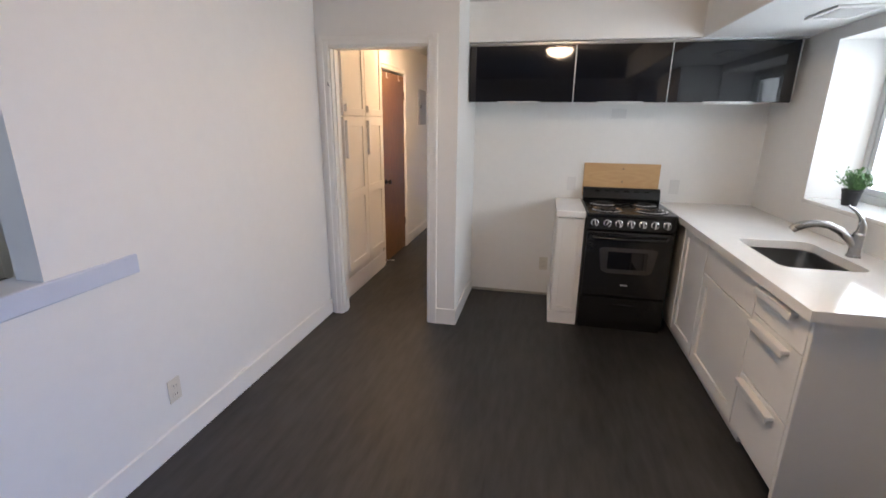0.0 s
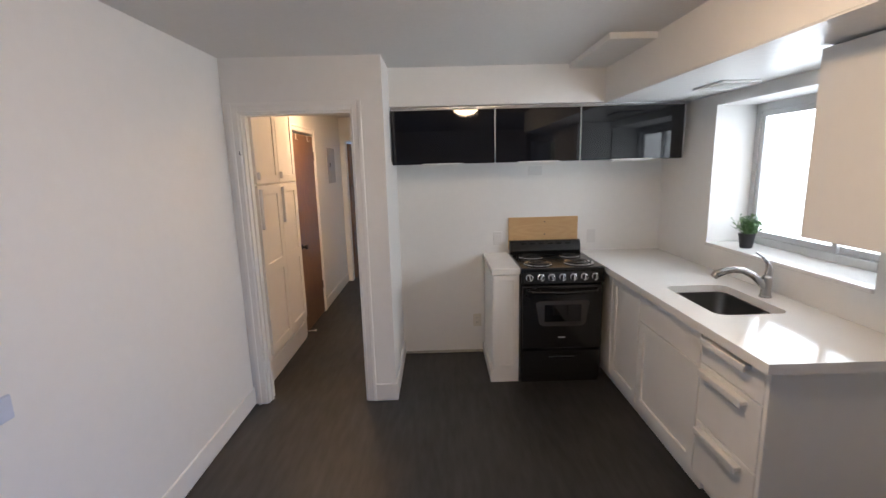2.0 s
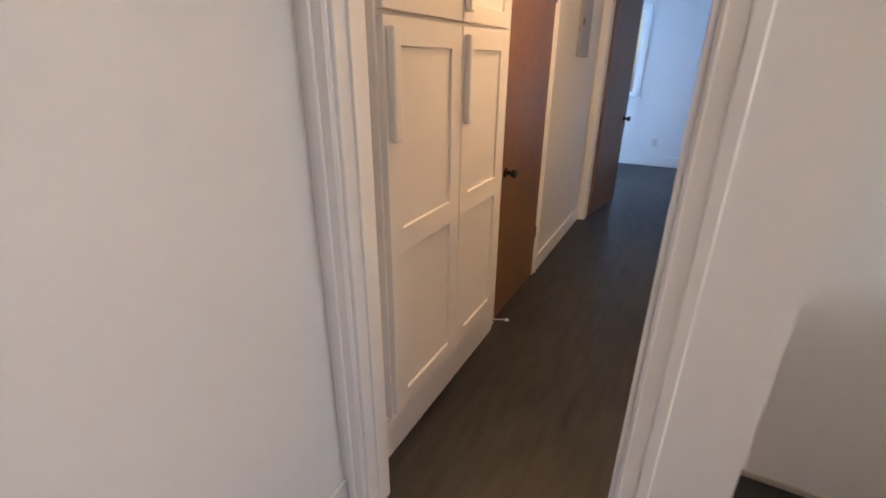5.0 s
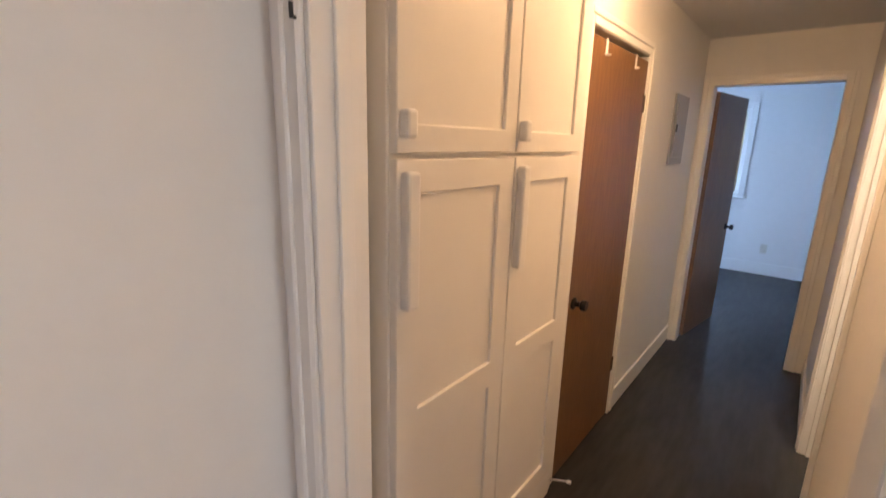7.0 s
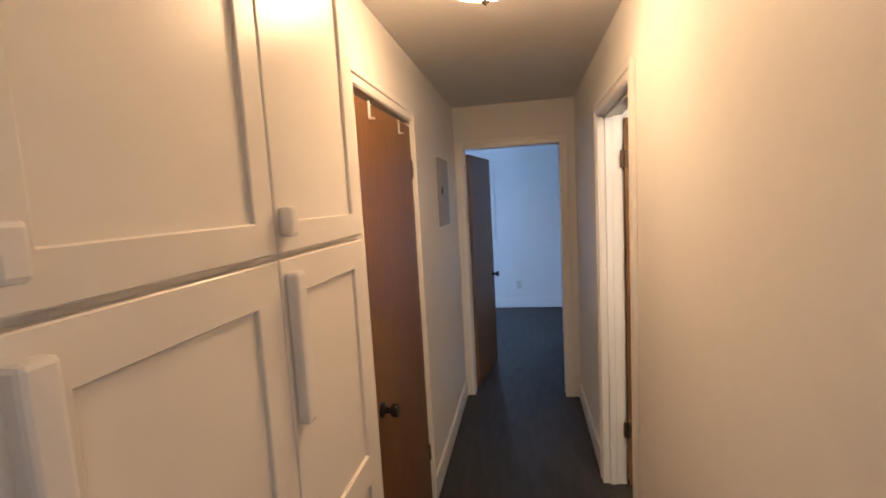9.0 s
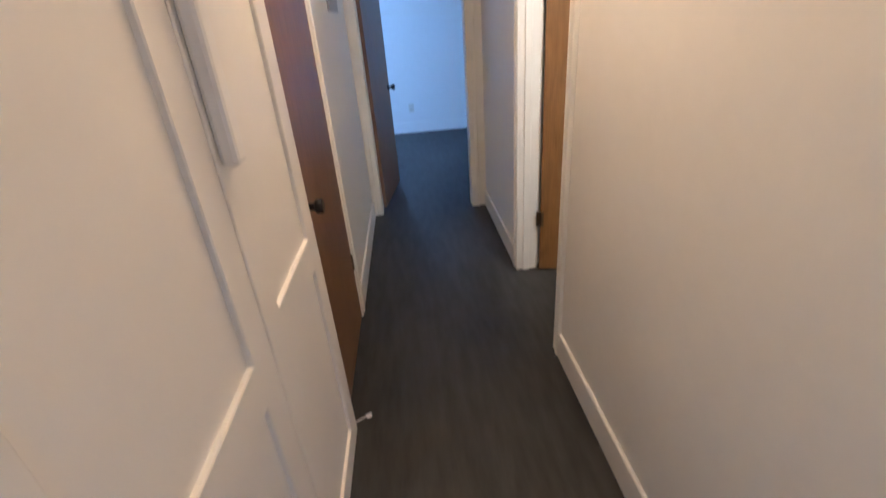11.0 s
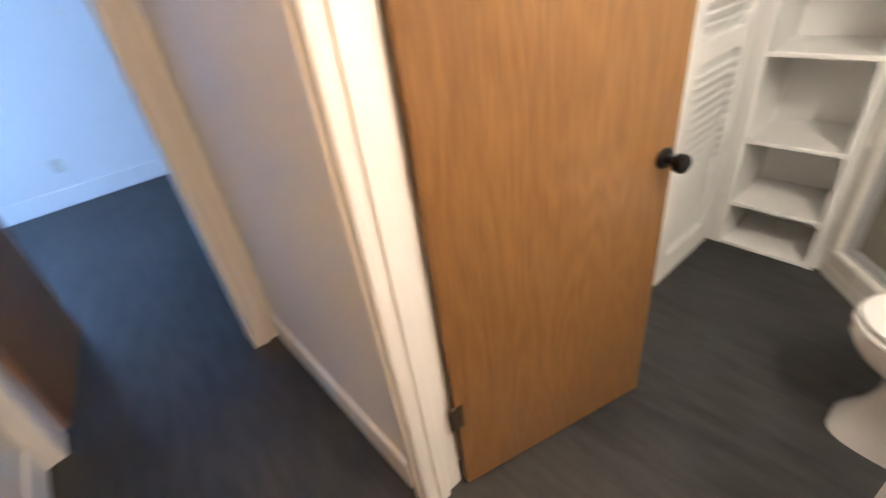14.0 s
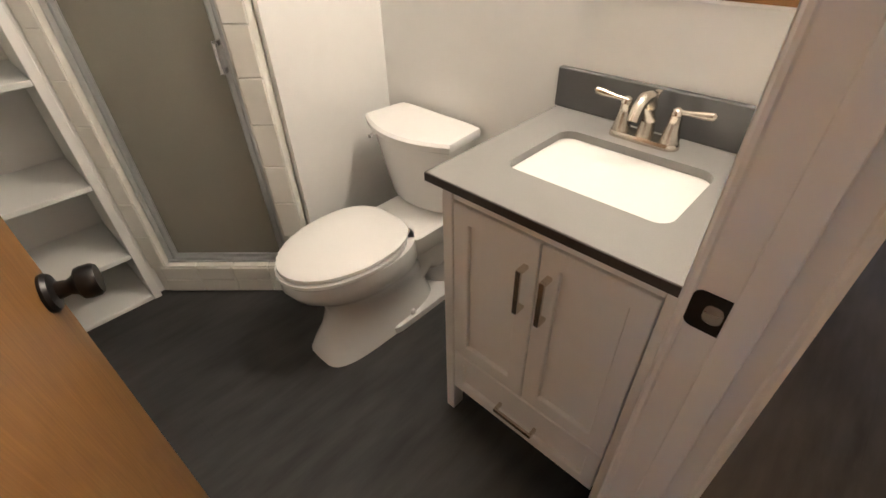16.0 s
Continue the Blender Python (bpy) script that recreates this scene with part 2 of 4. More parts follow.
def solo(name, bm, mat, label, category, kind="", smooth=False, group=""):
    return tagged(part(name, bm, mat, None, "", smooth), label, category, group, kind)


def bx(bm, x0, x1, y0, y1, z0, z1, r=0.0, m=None, seg=1):
    """A box with edges rounded by r; m moves it."""
    g = bmesh.ops.create_cube(bm, size=1.0)["verts"]
    for v in g:
        v.co = Vector(((x0 + x1) / 2 + v.co.x * (x1 - x0), (y0 + y1) / 2 + v.co.y * (y1 - y0), (z0 + z1) / 2 + v.co.z * (z1 - z0)))
        if m is not None:
            v.co = m @ v.co
    if r:
        es = {e for v in g for e in v.link_edges}
        bmesh.ops.bevel(bm, geom=list(es), offset=r, segments=seg, affect="EDGES", profile=0.5)
    return bm


def box(x0, x1, y0, y1, z0, z1, r=0.0, m=None, seg=1):
    return bx(bmesh.new(), x0, x1, y0, y1, z0, z1, r, m, seg)


def loft(bm, rings, closed=True, cap=True, m=None):
    rows = []
    for ring in rings:
        rows.append([bm.verts.new(m @ Vector(p) if m is not None else Vector(p)) for p in ring])
    k = len(rows[0])
    for a, b in zip(rows, rows[1:]):
        for i in range(k if closed else k - 1):
            j = (i + 1) % k
            bm.faces.new((a[i], a[j], b[j], b[i]))
    if cap:
        bm.faces.new(rows[0][::-1])
        bm.faces.new(rows[-1])
    return bm


def lathe(bm, profile, seg=24, m=None):
    """Turn (radius, height) pairs round local z."""
    return loft(bm, [[(max(r, 1e-4) * math.cos(2 * math.pi * i / seg), max(r, 1e-4) * math.sin(2 * math.pi * i / seg), z) for i in range(seg)] for r, z in profile], m=m)


def tube(bm, pts, radii, seg=12, squash=1.0):
    pts = [Vector(p) for p in pts]
    rings = []
    up = Vector((0, 0, 1))
    for i, p in enumerate(pts):
        d = (pts[min(i + 1, len(pts) - 1)] - pts[max(i - 1, 0)]).normalized()
        side = d.cross(up if abs(d.z) < 0.95 else Vector((1, 0, 0))).normalized()
        nrm = side.cross(d)
        r = radii[i] if isinstance(radii, (list, tuple)) else radii
        rings.append([p + r * math.cos(2 * math.pi * k / seg) * side + squash * r * math.sin(2 * math.pi * k / seg) * nrm for k in range(seg)])
    return loft(bm, rings)


def rounded(cx, cy, w, d, r, z, seg=5):
    """A rounded rectangle as a ring."""
    ring = []
    for qx, qy, a0 in ((1, 1, 0), (-1, 1, 90), (-1, -1, 180), (1, -1, 270)):
        for i in range(seg + 1):
            a = radians(a0 + 90 * i / seg)
            ring.append((cx + qx * (w / 2 - r) + r * math.cos(a), cy + qy * (d / 2 - r) + r * math.sin(a), z))
    return ring


def shaker(bm, y0, y1, z0, z1, x, s=1, stile=0.06, thick=0.02, rails=(), deep=0.012):
    """A framed panel door in the plane x, its face towards s in x; stiles, rails and a sunk panel."""
    b, f = x - s * thick, x
    e = 0.0022  # eased edge
    holes, zs = [], sorted([(z0, z0 + stile), (z1 - stile, z1), *rails])
    for (_, lo_top), (hi_bottom, _) in zip(zs, zs[1:]):
        holes.append((lo_top, hi_bottom))
    ys, zc = [y0, y0 + stile, y1 - stile, y1], sorted({z for pair in zs for z in pair})
    grid = {(k, i, j): bm.verts.new((px, yy, zz)) for k, px in enumerate((b, f)) for i, yy in enumerate(ys) for j, zz in enumerate(zc)}
    solid = lambda i, j: 0 <= i < 3 and 0 <= j < len(zc) - 1 and not (i == 1 and any(h0 - 1e-6 <= zc[j] and zc[j + 1] <= h1 + 1e-6 for h0, h1 in holes))
    for i in range(3):
        for j in range(len(zc) - 1):
            if not solid(i, j):
                continue
            for k in (0, 1):
                bm.faces.new([grid[k, i, j], grid[k, i + 1, j], grid[k, i + 1, j + 1], grid[k, i, j + 1]])
            for (di, dj), (p, q) in (((-1, 0), ((i, j), (i, j + 1))), ((1, 0), ((i + 1, j), (i + 1, j + 1))), ((0, -1), ((i, j), (i + 1, j))), ((0, 1), ((i, j + 1), (i + 1, j + 1)))):
                if not solid(i + di, j + dj):
                    bm.faces.new([grid[0, *p], grid[0, *q], grid[1, *q], grid[1, *p]])
    bmesh.ops.recalc_face_normals(bm, faces=bm.faces)
    rim = [ed for ed in bm.edges if len(ed.link_faces) == 2 and ed.calc_face_angle(0) > 1.0 and all(abs(v.co.x - f) < 1e-6 for v in ed.verts)]
    bmesh.ops.bevel(bm, geom=rim, offset=e, segments=1, affect="EDGES", profile=0.5)
    p = f - s * deep
    bx(bm, min(b + s * 0.002, p), max(b + s * 0.002, p), y0 + stile - 0.004, y1 - stile + 0.004, z0 + stile - 0.004, z1 - stile + 0.004)
    return bm


def shaker_y(bm, x0, x1, z0, z1, y, s=1, stile=0.06, thick=0.02, rails=(), deep=0.012):
    """The same in the plane y, its face towards s in y."""
    shaker(bm, 0, x1 - x0, z0, z1, 0, 1, stile, thick, rails, deep)
    m = Matrix.Translation((x0 if s < 0 else x1, y, 0)) @ Matrix.Rotation(radians(-90 if s < 0 else 90), 4, "Z")
    bmesh.ops.transform(bm, matrix=m, verts=bm.verts)
    return bm


# ---- setting ----
CH = 2.36
solo("floor", box(-4.6, 3.2, -2.9, 10.3, -0.12, 0), FLOOR, "charcoal grey vinyl plank floor with dull sheen", "floor", "structure")
solo("ceiling", box(-4.6, 3.2, -2.9, 10.3, CH, CH + 0.12), CEIL, "white textured painted ceiling", "ceiling", "structure")


def wall(name, boxes, label="white painted plaster wall", mat=WALL):
    bm = bmesh.new()
    for b in boxes:
        bx(bm, *b)
    return solo(name, bm, mat, label, "wall", "structure")


LX, DY = -0.92, 3.35            # kitchen: the long wall, and the face of the doorway wall
RX, BY = 2.34, 4.168            # kitchen: the sink wall and the range wall
HL, HR = -0.93, 0.004           # hall: its two faces
OP0, OP1, OPZ = -0.822, -0.098, 2.022
wall("wall_west", [(LX - 0.12, LX, -2.6, -0.5, 0, CH), (LX - 0.12, LX, -0.5, 1.29, 0, 0.985), (LX - 0.12, LX, -0.5, 1.29, 2.12, CH), (LX - 0.12, LX, 1.29, DY + 0.11, 0, CH)],
     "white painted wall with a pass-through opening")
wall("wall_doorway", [(LX, OP0, DY, DY + 0.11, 0, CH), (OP0, OP1, DY, DY + 0.11, OPZ, CH), (OP1, 0.107, DY, DY + 0.11, 0, CH)], "white painted wall round the hall doorway")
wall("wall_hall_east", [(HR, 0.107, DY + 0.11, 5.012, 0, CH), (HR, 0.107, 5.012, 5.795, 2.045, CH), (HR, 0.107, 5.795, 6.9, 0, CH)], "cream white hall wall with bathroom doorway")
wall("wall_hall_west", [(HL - 0.11, HL, 4.47, 4.70, 0, CH), (HL - 0.11, HL, 4.70, 5.45, 2.03, CH), (HL - 0.11, HL, 5.45, 6.9, 0, CH)], "cream white hall wall with closet doorway")
wall("wall_hall_end", [(-2.7, -0.865, 6.9, 7.01, 0, CH), (-0.865, -0.105, 6.9, 7.01, 2.04, CH), (-0.105, 1.3, 6.9, 7.01, 0, CH)], "white wall round the bedroom doorway")
wall("wall_range", [(0.107, RX + 0.34, BY, 4.39, 0, CH)])
W0, W1, WZ0, WZ1 = 2.205, 3.46, 1.08, 2.01
wall("wall_sink", [(RX, RX + 0.34, -2.6, -2.1, 0, CH), (RX, RX + 0.34, -2.1, -0.1, 2.08, CH), (RX, RX + 0.34, -0.1, W0, 0, CH), (RX, RX + 0.34, W1, BY, 0, CH), (RX, RX + 0.34, W0, W1, 0, WZ0 - 0.02), (RX, RX + 0.34, W0, W1, WZ1, CH)], "white wall with a deep window recess")
wall("wall_south", [(LX, RX + 0.34, -2.72, -2.6, 0, CH)])
wall("wall_bath_east", [(1.44, 1.53, 4.39, 4.84, 0, CH)], "white painted bathroom wall")
wall("wall_bath_north", [(0.107, 2.6, 5.83, 5.93, 0, CH)], "white painted bathroom wall")
wall("wall_bath_outer", [(2.6, 2.7, 4.21, 5.93, 0, CH)])
wall("wall_closet_back", [(-1.55, -1.45, DY + 0.11, 6.9, 0, CH)])
BRY = 9.92
wall("wall_bedroom_north", [(-2.7, -2.0, BRY, BRY + 0.16, 0, CH), (-0.90, 1.3, BRY, BRY + 0.16, 0, CH), (-2.0, -0.90, BRY, BRY + 0.16, 0, 0.96), (-2.0, -0.90, BRY, BRY + 0.16, 2.08, CH)], "white bedroom wall with a window")
wall("wall_bedroom_sides", [(-2.8, -2.7, 6.9, BRY, 0, CH), (1.3, 1.4, 6.9, BRY, 0, CH)])
# the hole in the far wall is added to let the fill lamp in
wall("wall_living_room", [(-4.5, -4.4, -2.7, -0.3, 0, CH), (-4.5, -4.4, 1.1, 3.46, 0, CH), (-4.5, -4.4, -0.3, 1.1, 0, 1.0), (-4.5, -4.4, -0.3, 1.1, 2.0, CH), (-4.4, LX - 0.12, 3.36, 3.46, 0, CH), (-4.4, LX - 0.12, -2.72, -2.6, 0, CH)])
SOF = 2.085
wall("soffit_sink", [(1.69, RX, 0.6, 3.757, SOF + 0.004, CH)], "white boxed soffit over the sink run")
solo("soffit_underside", box(1.692, RX, 0.6, 4.165, SOF - 0.004, SOF + 0.003), KNOCK, "knock-down textured glossy soffit underside", "soffit", "structure")
wall("soffit_range", [(0.107, RX, 3.757, BY, SOF + 0.004, CH)], "white boxed soffit over the wall cabinets")
wall("wall_niche_filler", [(1.935, 2.25, 5.262, 5.350, 0, CH)], "white painted strip between shower and shelves", TRIM)
wall("duct_box", [(1.42, 1.688, 2.98, 3.755, 2.325, CH)], "flat white boxed duct at the ceiling")


def baseboard(x0, x1, y0, y1, h=0.13):
    bm = box(x0, x1, y0, y1, 0.001, h, 0.004)
    return solo("baseboard", bm, TRIM, "white painted flat baseboard", "baseboard", "structure")


T = 0.014
baseboard(LX, LX + T, -2.6, DY)
baseboard(-0.05, 0.107 + T, DY - T, DY)
baseboard(0.107, 0.107 + T, DY + 0.002, BY - 0.02)
baseboard(HR - T, HR, DY + 0.135, 4.97)
baseboard(HR - T, HR, 5.862, 6.885)
baseboard(HL, HL + T, 5.515, 6.885)
baseboard(HL + T, HL + 2 * T, 3.47, 4.63, 0.17)
baseboard(-2.0, 1.29, BRY - T, BRY, 0.155)
baseboard(1.44 - T, 1.44, 4.40, 4.82, 0.09)


def casing(name, boxes, label):
    """Moulded door casing: flat board, raised outer band, fine bead."""
    bm = bmesh.new()
    for b in boxes:
        bx(bm, *b, 0.003)
    return solo(name, bm, TRIM, label, "door casing", "structure")


def casing_y(name, x0, x1, top, y, s, w, label):
    """Casing on a face of constant y that looks towards s, round x0..x1."""
    bs = []
    for t, a, b in ((0.012, 0.0, w), (0.019, w * 0.62, w + 0.0025), (0.015, 0.004, w * 0.16)):
        ya, yb = sorted((y, y + s * t))
        bs += [(x0 - b, x0 - a, ya, yb, 0.001, top + b), (x1 + a, x1 + b, ya, yb, 0.001, top + b), (x0 - a, x1 + a, ya, yb, top + a, top + b)]
    return casing(name, bs, label)


def casing_x(name, y0, y1, top, x, s, w, label):
    bs = []
    for t, a, b in ((0.012, 0.0, w), (0.019, w * 0.62, w + 0.0025), (0.015, 0.004, w * 0.16)):
        xa, xb = sorted((x, x + s * t))
        bs += [(xa, xb, y0 - b, y0 - a, 0.001, top + b), (xa, xb, y1 + a, y1 + b, 0.001, top + b), (xa, xb, y0 - a, y1 + a, top + a, top + b)]
    return casing(name, bs, label)


casing_y("casing_kitchen", OP0, OP1, OPZ, DY, -1, 0.062, "white moulded casing of the hall doorway")
casing_x("casing_bath", 5.036, 5.775, 2.03, HR, -1, 0.062, "white moulded casing of the bathroom doorway")
casing_x("casing_bath_inner", 5.036, 5.775, 2.03, 0.107, 1, 0.045, "white moulded casing of the bathroom doorway")
casing_x("casing_closet", 4.70, 5.45, 2.03, HL, 1, 0.06, "white moulded casing of the closet doorway")
casing_y("casing_bedroom", -0.853, -0.117, 2.03, 6.9, -1, 0.062, "white casing of the bedroom doorway")


def jamb(name, boxes, label):
    bm = bmesh.new()
    for b in boxes:
        bx(bm, *b, 0.002)
    return solo(name, bm, TRIM, label, "door jamb", "structure")


jamb("jamb_bath", [(HR - 0.002, 0.109, 5.013, 5.032, 0.001, 2.03), (HR - 0.002, 0.109, 5.775, 5.795, 0.001, 2.03), (HR - 0.002, 0.109, 5.013, 5.794, 2.031, 2.045),
                   (0.03, 0.066, 5.032, 5.043, 0.001, 2.03), (0.03, 0.066, 5.764, 5.775, 0.001, 2.03), (0.03, 0.066, 5.043, 5.764, 2.018, 2.03)], "white painted bathroom door jamb with stop")
jamb("jamb_bedroom", [(-0.865, -0.853, 6.898, 7.012, 0.001, 2.03), (-0.117, -0.105, 6.898, 7.012, 0.001, 2.03), (-0.865, -0.105, 6.898, 7.012, 2.03, 2.04)], "white painted bedroom door jamb")
jamb("jamb_kitchen", [(OP0 - 0.001, OP0 + 0.012, DY - 0.002, DY + 0.112, 0.001, OPZ), (OP1 - 0.012, OP1 + 0.001, DY - 0.002, DY + 0.112, 0.001, OPZ), (OP0, OP1, DY - 0.002, DY + 0.112, OPZ - 0.012, OPZ + 0.001),
                      (OP0 + 0.012, OP0 + 0.022, DY + 0.04, DY + 0.07, 0.001, OPZ - 0.012)], "white painted hall doorway jamb")
# bar ledge of the pass-through
solo("pass_through_ledge", box(LX - 0.16, LX + 0.012, -0.55, 1.65, 0.912, 0.992, 0.004), LEDGE, "pale blue-grey painted ledge board of the pass-through", "ledge", "structure")

# ---- kitchen ----


def pull(parent, cx, cz, length, x, s=-1, upright=False, name="handle"):
    """A thin white edge pull on a face of constant x."""
    bm = bmesh.new()
    if upright:
        bx(bm, *sorted((x, x + s * 0.02)), cx - 0.014, cx + 0.014, cz - length / 2, cz + length / 2, 0.006, seg=2)
    else:
        bx(bm, *sorted((x, x + s * 0.032)), cx - length / 2, cx + length / 2, cz - 0.009, cz + 0.009, 0.004, seg=2)
        bx(bm, *sorted((x + s * 0.026, x + s * 0.034)), cx - length / 2, cx + length / 2, cz - 0.022, cz + 0.009, 0.003)
    return part(name, bm, PLASTIC, parent, "white edge pull")


FX = 1.69  # face of the base units
drawers = thing("drawer_unit", 2.0, 2.13, 0, "white three-drawer base unit with white pulls", "base cabinet")
part("body", box(FX + 0.021, 2.33, 1.925, 2.352, 0.10, 0.855, 0.002), CAB, drawers)
part("plinth", box(FX + 0.07, 2.33, 1.93, 2.352, 0.002, 0.099), CAB, drawers)
for z0, z1, hz in ((0.705, 0.852, 0.83), (0.405, 0.70, 0.672), (0.105, 0.40, 0.372)):
    d = part("drawer_front", box(FX, FX + 0.02, 1.929, 2.349, z0, z1, 0.0025), CAB, drawers)
    pull(d, 2.16, hz, 0.31, FX)
end = solo("end_panel", box(FX, 2.33, 1.902, 1.924, 0.002, 0.856, 0.002), CAB, "white end panel closing the base units", "panel")

sinkunit = thing("sink_base_unit", 2.0, 2.68, 0, "white shaker sink base unit with false front", "base cabinet")
part("body", box(FX + 0.021, 2.33, 2.356, 3.02, 0.10, 0.62, 0.002), CAB, sinkunit)
part("plinth", box(FX + 0.05, 2.33, 2.356, 3.02, 0.002, 0.099), CAB, sinkunit)
part("false_front", box(FX, FX + 0.02, 2.358, 3.018, 0.675, 0.852, 0.0025), CAB, sinkunit)
part("door", shaker(bmesh.new(), 2.358, 3.018, 0.105, 0.668, FX, -1, 0.062), CAB, sinkunit)
corner = thing("corner_base_unit", 2.0, 3.3, 0, "white shaker corner base unit beside the range", "base cabinet")
part("body", box(FX + 0.021, 2.33, 3.024, 4.158, 0.10, 0.855, 0.002), CAB, corner)
part("plinth", box(FX + 0.05, 2.33, 3.024, 4.158, 0.002, 0.099), CAB, corner)
part("door", shaker(bmesh.new(), 3.026, 3.46, 0.105, 0.852, FX, -1, 0.06), CAB, corner)
part("filler_strip", box(FX - 0.004, FX + 0.02, 3.463, 3.50, 0.105, 0.852, 0.002), CAB, corner)

# worktop with the sink cut-out
top = bmesh.new()
SX0, SX1, SY0, SY1 = 1.80, 2.165, 2.42, 2.965
for b in ((1.655, SX0, 1.875, 4.165), (SX1, RX - 0.002, 1.875, 4.165), (SX0, SX1, 1.875, SY0), (SX0, SX1, SY1, 4.165)):
    bx(top, b[0], b[1], b[2], b[3], 0.862, 0.905)
bmesh.ops.remove_doubles(top, verts=top.verts, dist=0.0005)
solo("worktop", top, QUARTZ, "white polished quartz worktop on the base units", "worktop")
sink = thing("kitchen_sink", 1.98, 2.69, 0.66, "undermount stainless steel sink bowl set in the worktop", "sink")
cx, cy, w, d = (SX0 + SX1) / 2, (SY0 + SY1) / 2, SX1 - SX0, SY1 - SY0
part("bowl", loft(bmesh.new(), [rounded(cx, cy, w + 0.03, d + 0.03, 0.07, 0.861), rounded(cx, cy, w - 0.012, d - 0.012, 0.07, 0.861), rounded(cx, cy, w - 0.016, d - 0.016, 0.07, 0.84), rounded(cx, cy, w - 0.03, d - 0.03, 0.07, 0.70),
                                 rounded(cx, cy, w - 0.06, d - 0.06, 0.06, 0.68), rounded(cx, cy, 0.1, 0.1, 0.049, 0.672)], cap=False), SINKSTEEL, sink, smooth=True)
part("drain", lathe(bmesh.new(), [(0.052, 0.668), (0.052, 0.674), (0.04, 0.676), (0.03, 0.67)], m=Matrix.Translation((cx, cy, 0))), CHROME, sink, "steel strainer")
# corner fillets of the cut-out
for qx, qy in ((1, 1), (-1, 1), (1, -1), (-1, -1)):
    kx, ky, r = (SX1 if qx > 0 else SX0), (SY1 if qy > 0 else SY0), 0.06
    ring = [(kx, ky)] + [(kx - qx * r + qx * r * math.cos(radians(a)), ky - qy * r + qy * r * math.sin(radians(a))) for a in range(0, 91, 15)]
    part("cut_out_corner", loft(bmesh.new(), [[(a, b, 0.8625) for a, b in ring], [(a, b, 0.9047) for a, b in ring]]), QUARTZ, sink, "white quartz cut-out corner")

fa = thing("kitchen_faucet", 2.225, 2.69, 0.905, "brushed nickel pull-out kitchen faucet beside the sink", "faucet")
part("base", lathe(bmesh.new(), [(0.031, 0), (0.031, 0.008), (0.026, 0.014), (0.024, 0.10), (0.026, 0.115), (0.02, 0.125)], m=Matrix.Translation((2.225, 2.69, 0.906))), STEEL, fa, smooth=True)
pts = [(2.222, 2.69, 0.955), (2.19, 2.694, 0.995), (2.15, 2.70, 1.03), (2.10, 2.706, 1.055), (2.05, 2.712, 1.06), (2.00, 2.718, 1.05), (1.962, 2.722, 1.032), (1.95, 2.724, 1.018)]
part("spout", tube(bmesh.new(), pts, [0.02, 0.02, 0.019, 0.018, 0.018, 0.021, 0.023, 0.019], 14), STEEL, fa, smooth=True)
part("lever", tube(bmesh.new(), [(2.228, 2.69, 1.02), (2.232, 2.69, 1.06), (2.22, 2.692, 1.10), (2.19, 2.697, 1.135), (2.16, 2.702, 1.155)], [0.024, 0.021, 0.015, 0.010, 0.007], 12, 0.8), STEEL, fa, smooth=True)

# narrow unit left of the range
nar = thing("narrow_base_unit", 0.94, 3.88, 0, "narrow white shaker base unit beside the range", "base cabinet")
part("body", box(0.833, 1.032, 3.579, 4.158, 0.10, 0.855, 0.002), CAB, nar)
part("plinth", box(0.816, 1.03, 3.572, 4.158, 0.002, 0.10), CAB, nar)
part("door", shaker_y(bmesh.new(), 0.841, 1.030, 0.105, 0.848, 3.558, -1, 0.038), CAB, nar)
solo("narrow_worktop", box(0.824, 1.036, 3.545, 4.165, 0.86, 0.905, 0.003), QUARTZ, "short white quartz worktop on the narrow unit", "worktop")

# range
RX0, RX1, RF = 1.042, 1.646, 3.53
rg = thing("electric_range", 1.344, 3.84, 0, "black freestanding electric coil range with oven window", "range")
part("body", box(RX0, RX1, RF + 0.02, 4.15, 0.03, 0.875, 0.004), BLACKENAMEL, rg)
part("cooktop", box(RX0 - 0.002, RX1 + 0.002, RF - 0.005, 4.15, 0.876, 0.906, 0.008, seg=2), BLACKENAMEL, rg)
part("backguard", loft(bmesh.new(), [[(x, y, z) for y, z in ((4.085, 0.906), (4.075, 0.93), (4.10, 1.0), (4.115, 1.012), (4.148, 1.012), (4.15, 0.906))] for x in (RX0 + 0.003, RX0 + 0.02, RX1 - 0.02, RX1 - 0.003)]), BLACKENAMEL, rg, smooth=True)
for i in range(6):
    part("vent_slot", box(RX0 + 0.10 + i * 0.075, RX0 + 0.14 + i * 0.075, 4.092, 4.100, 0.985, 0.991), BLACKGLASS, rg)
part("control_panel", loft(bmesh.new(), [[(x, y, z) for y, z in ((RF - 0.008, 0.79), (RF + 0.012, 0.874), (RF + 0.06, 0.874), (RF + 0.06, 0.79))] for x in (RX0, RX1)]), BLACKENAMEL, rg)
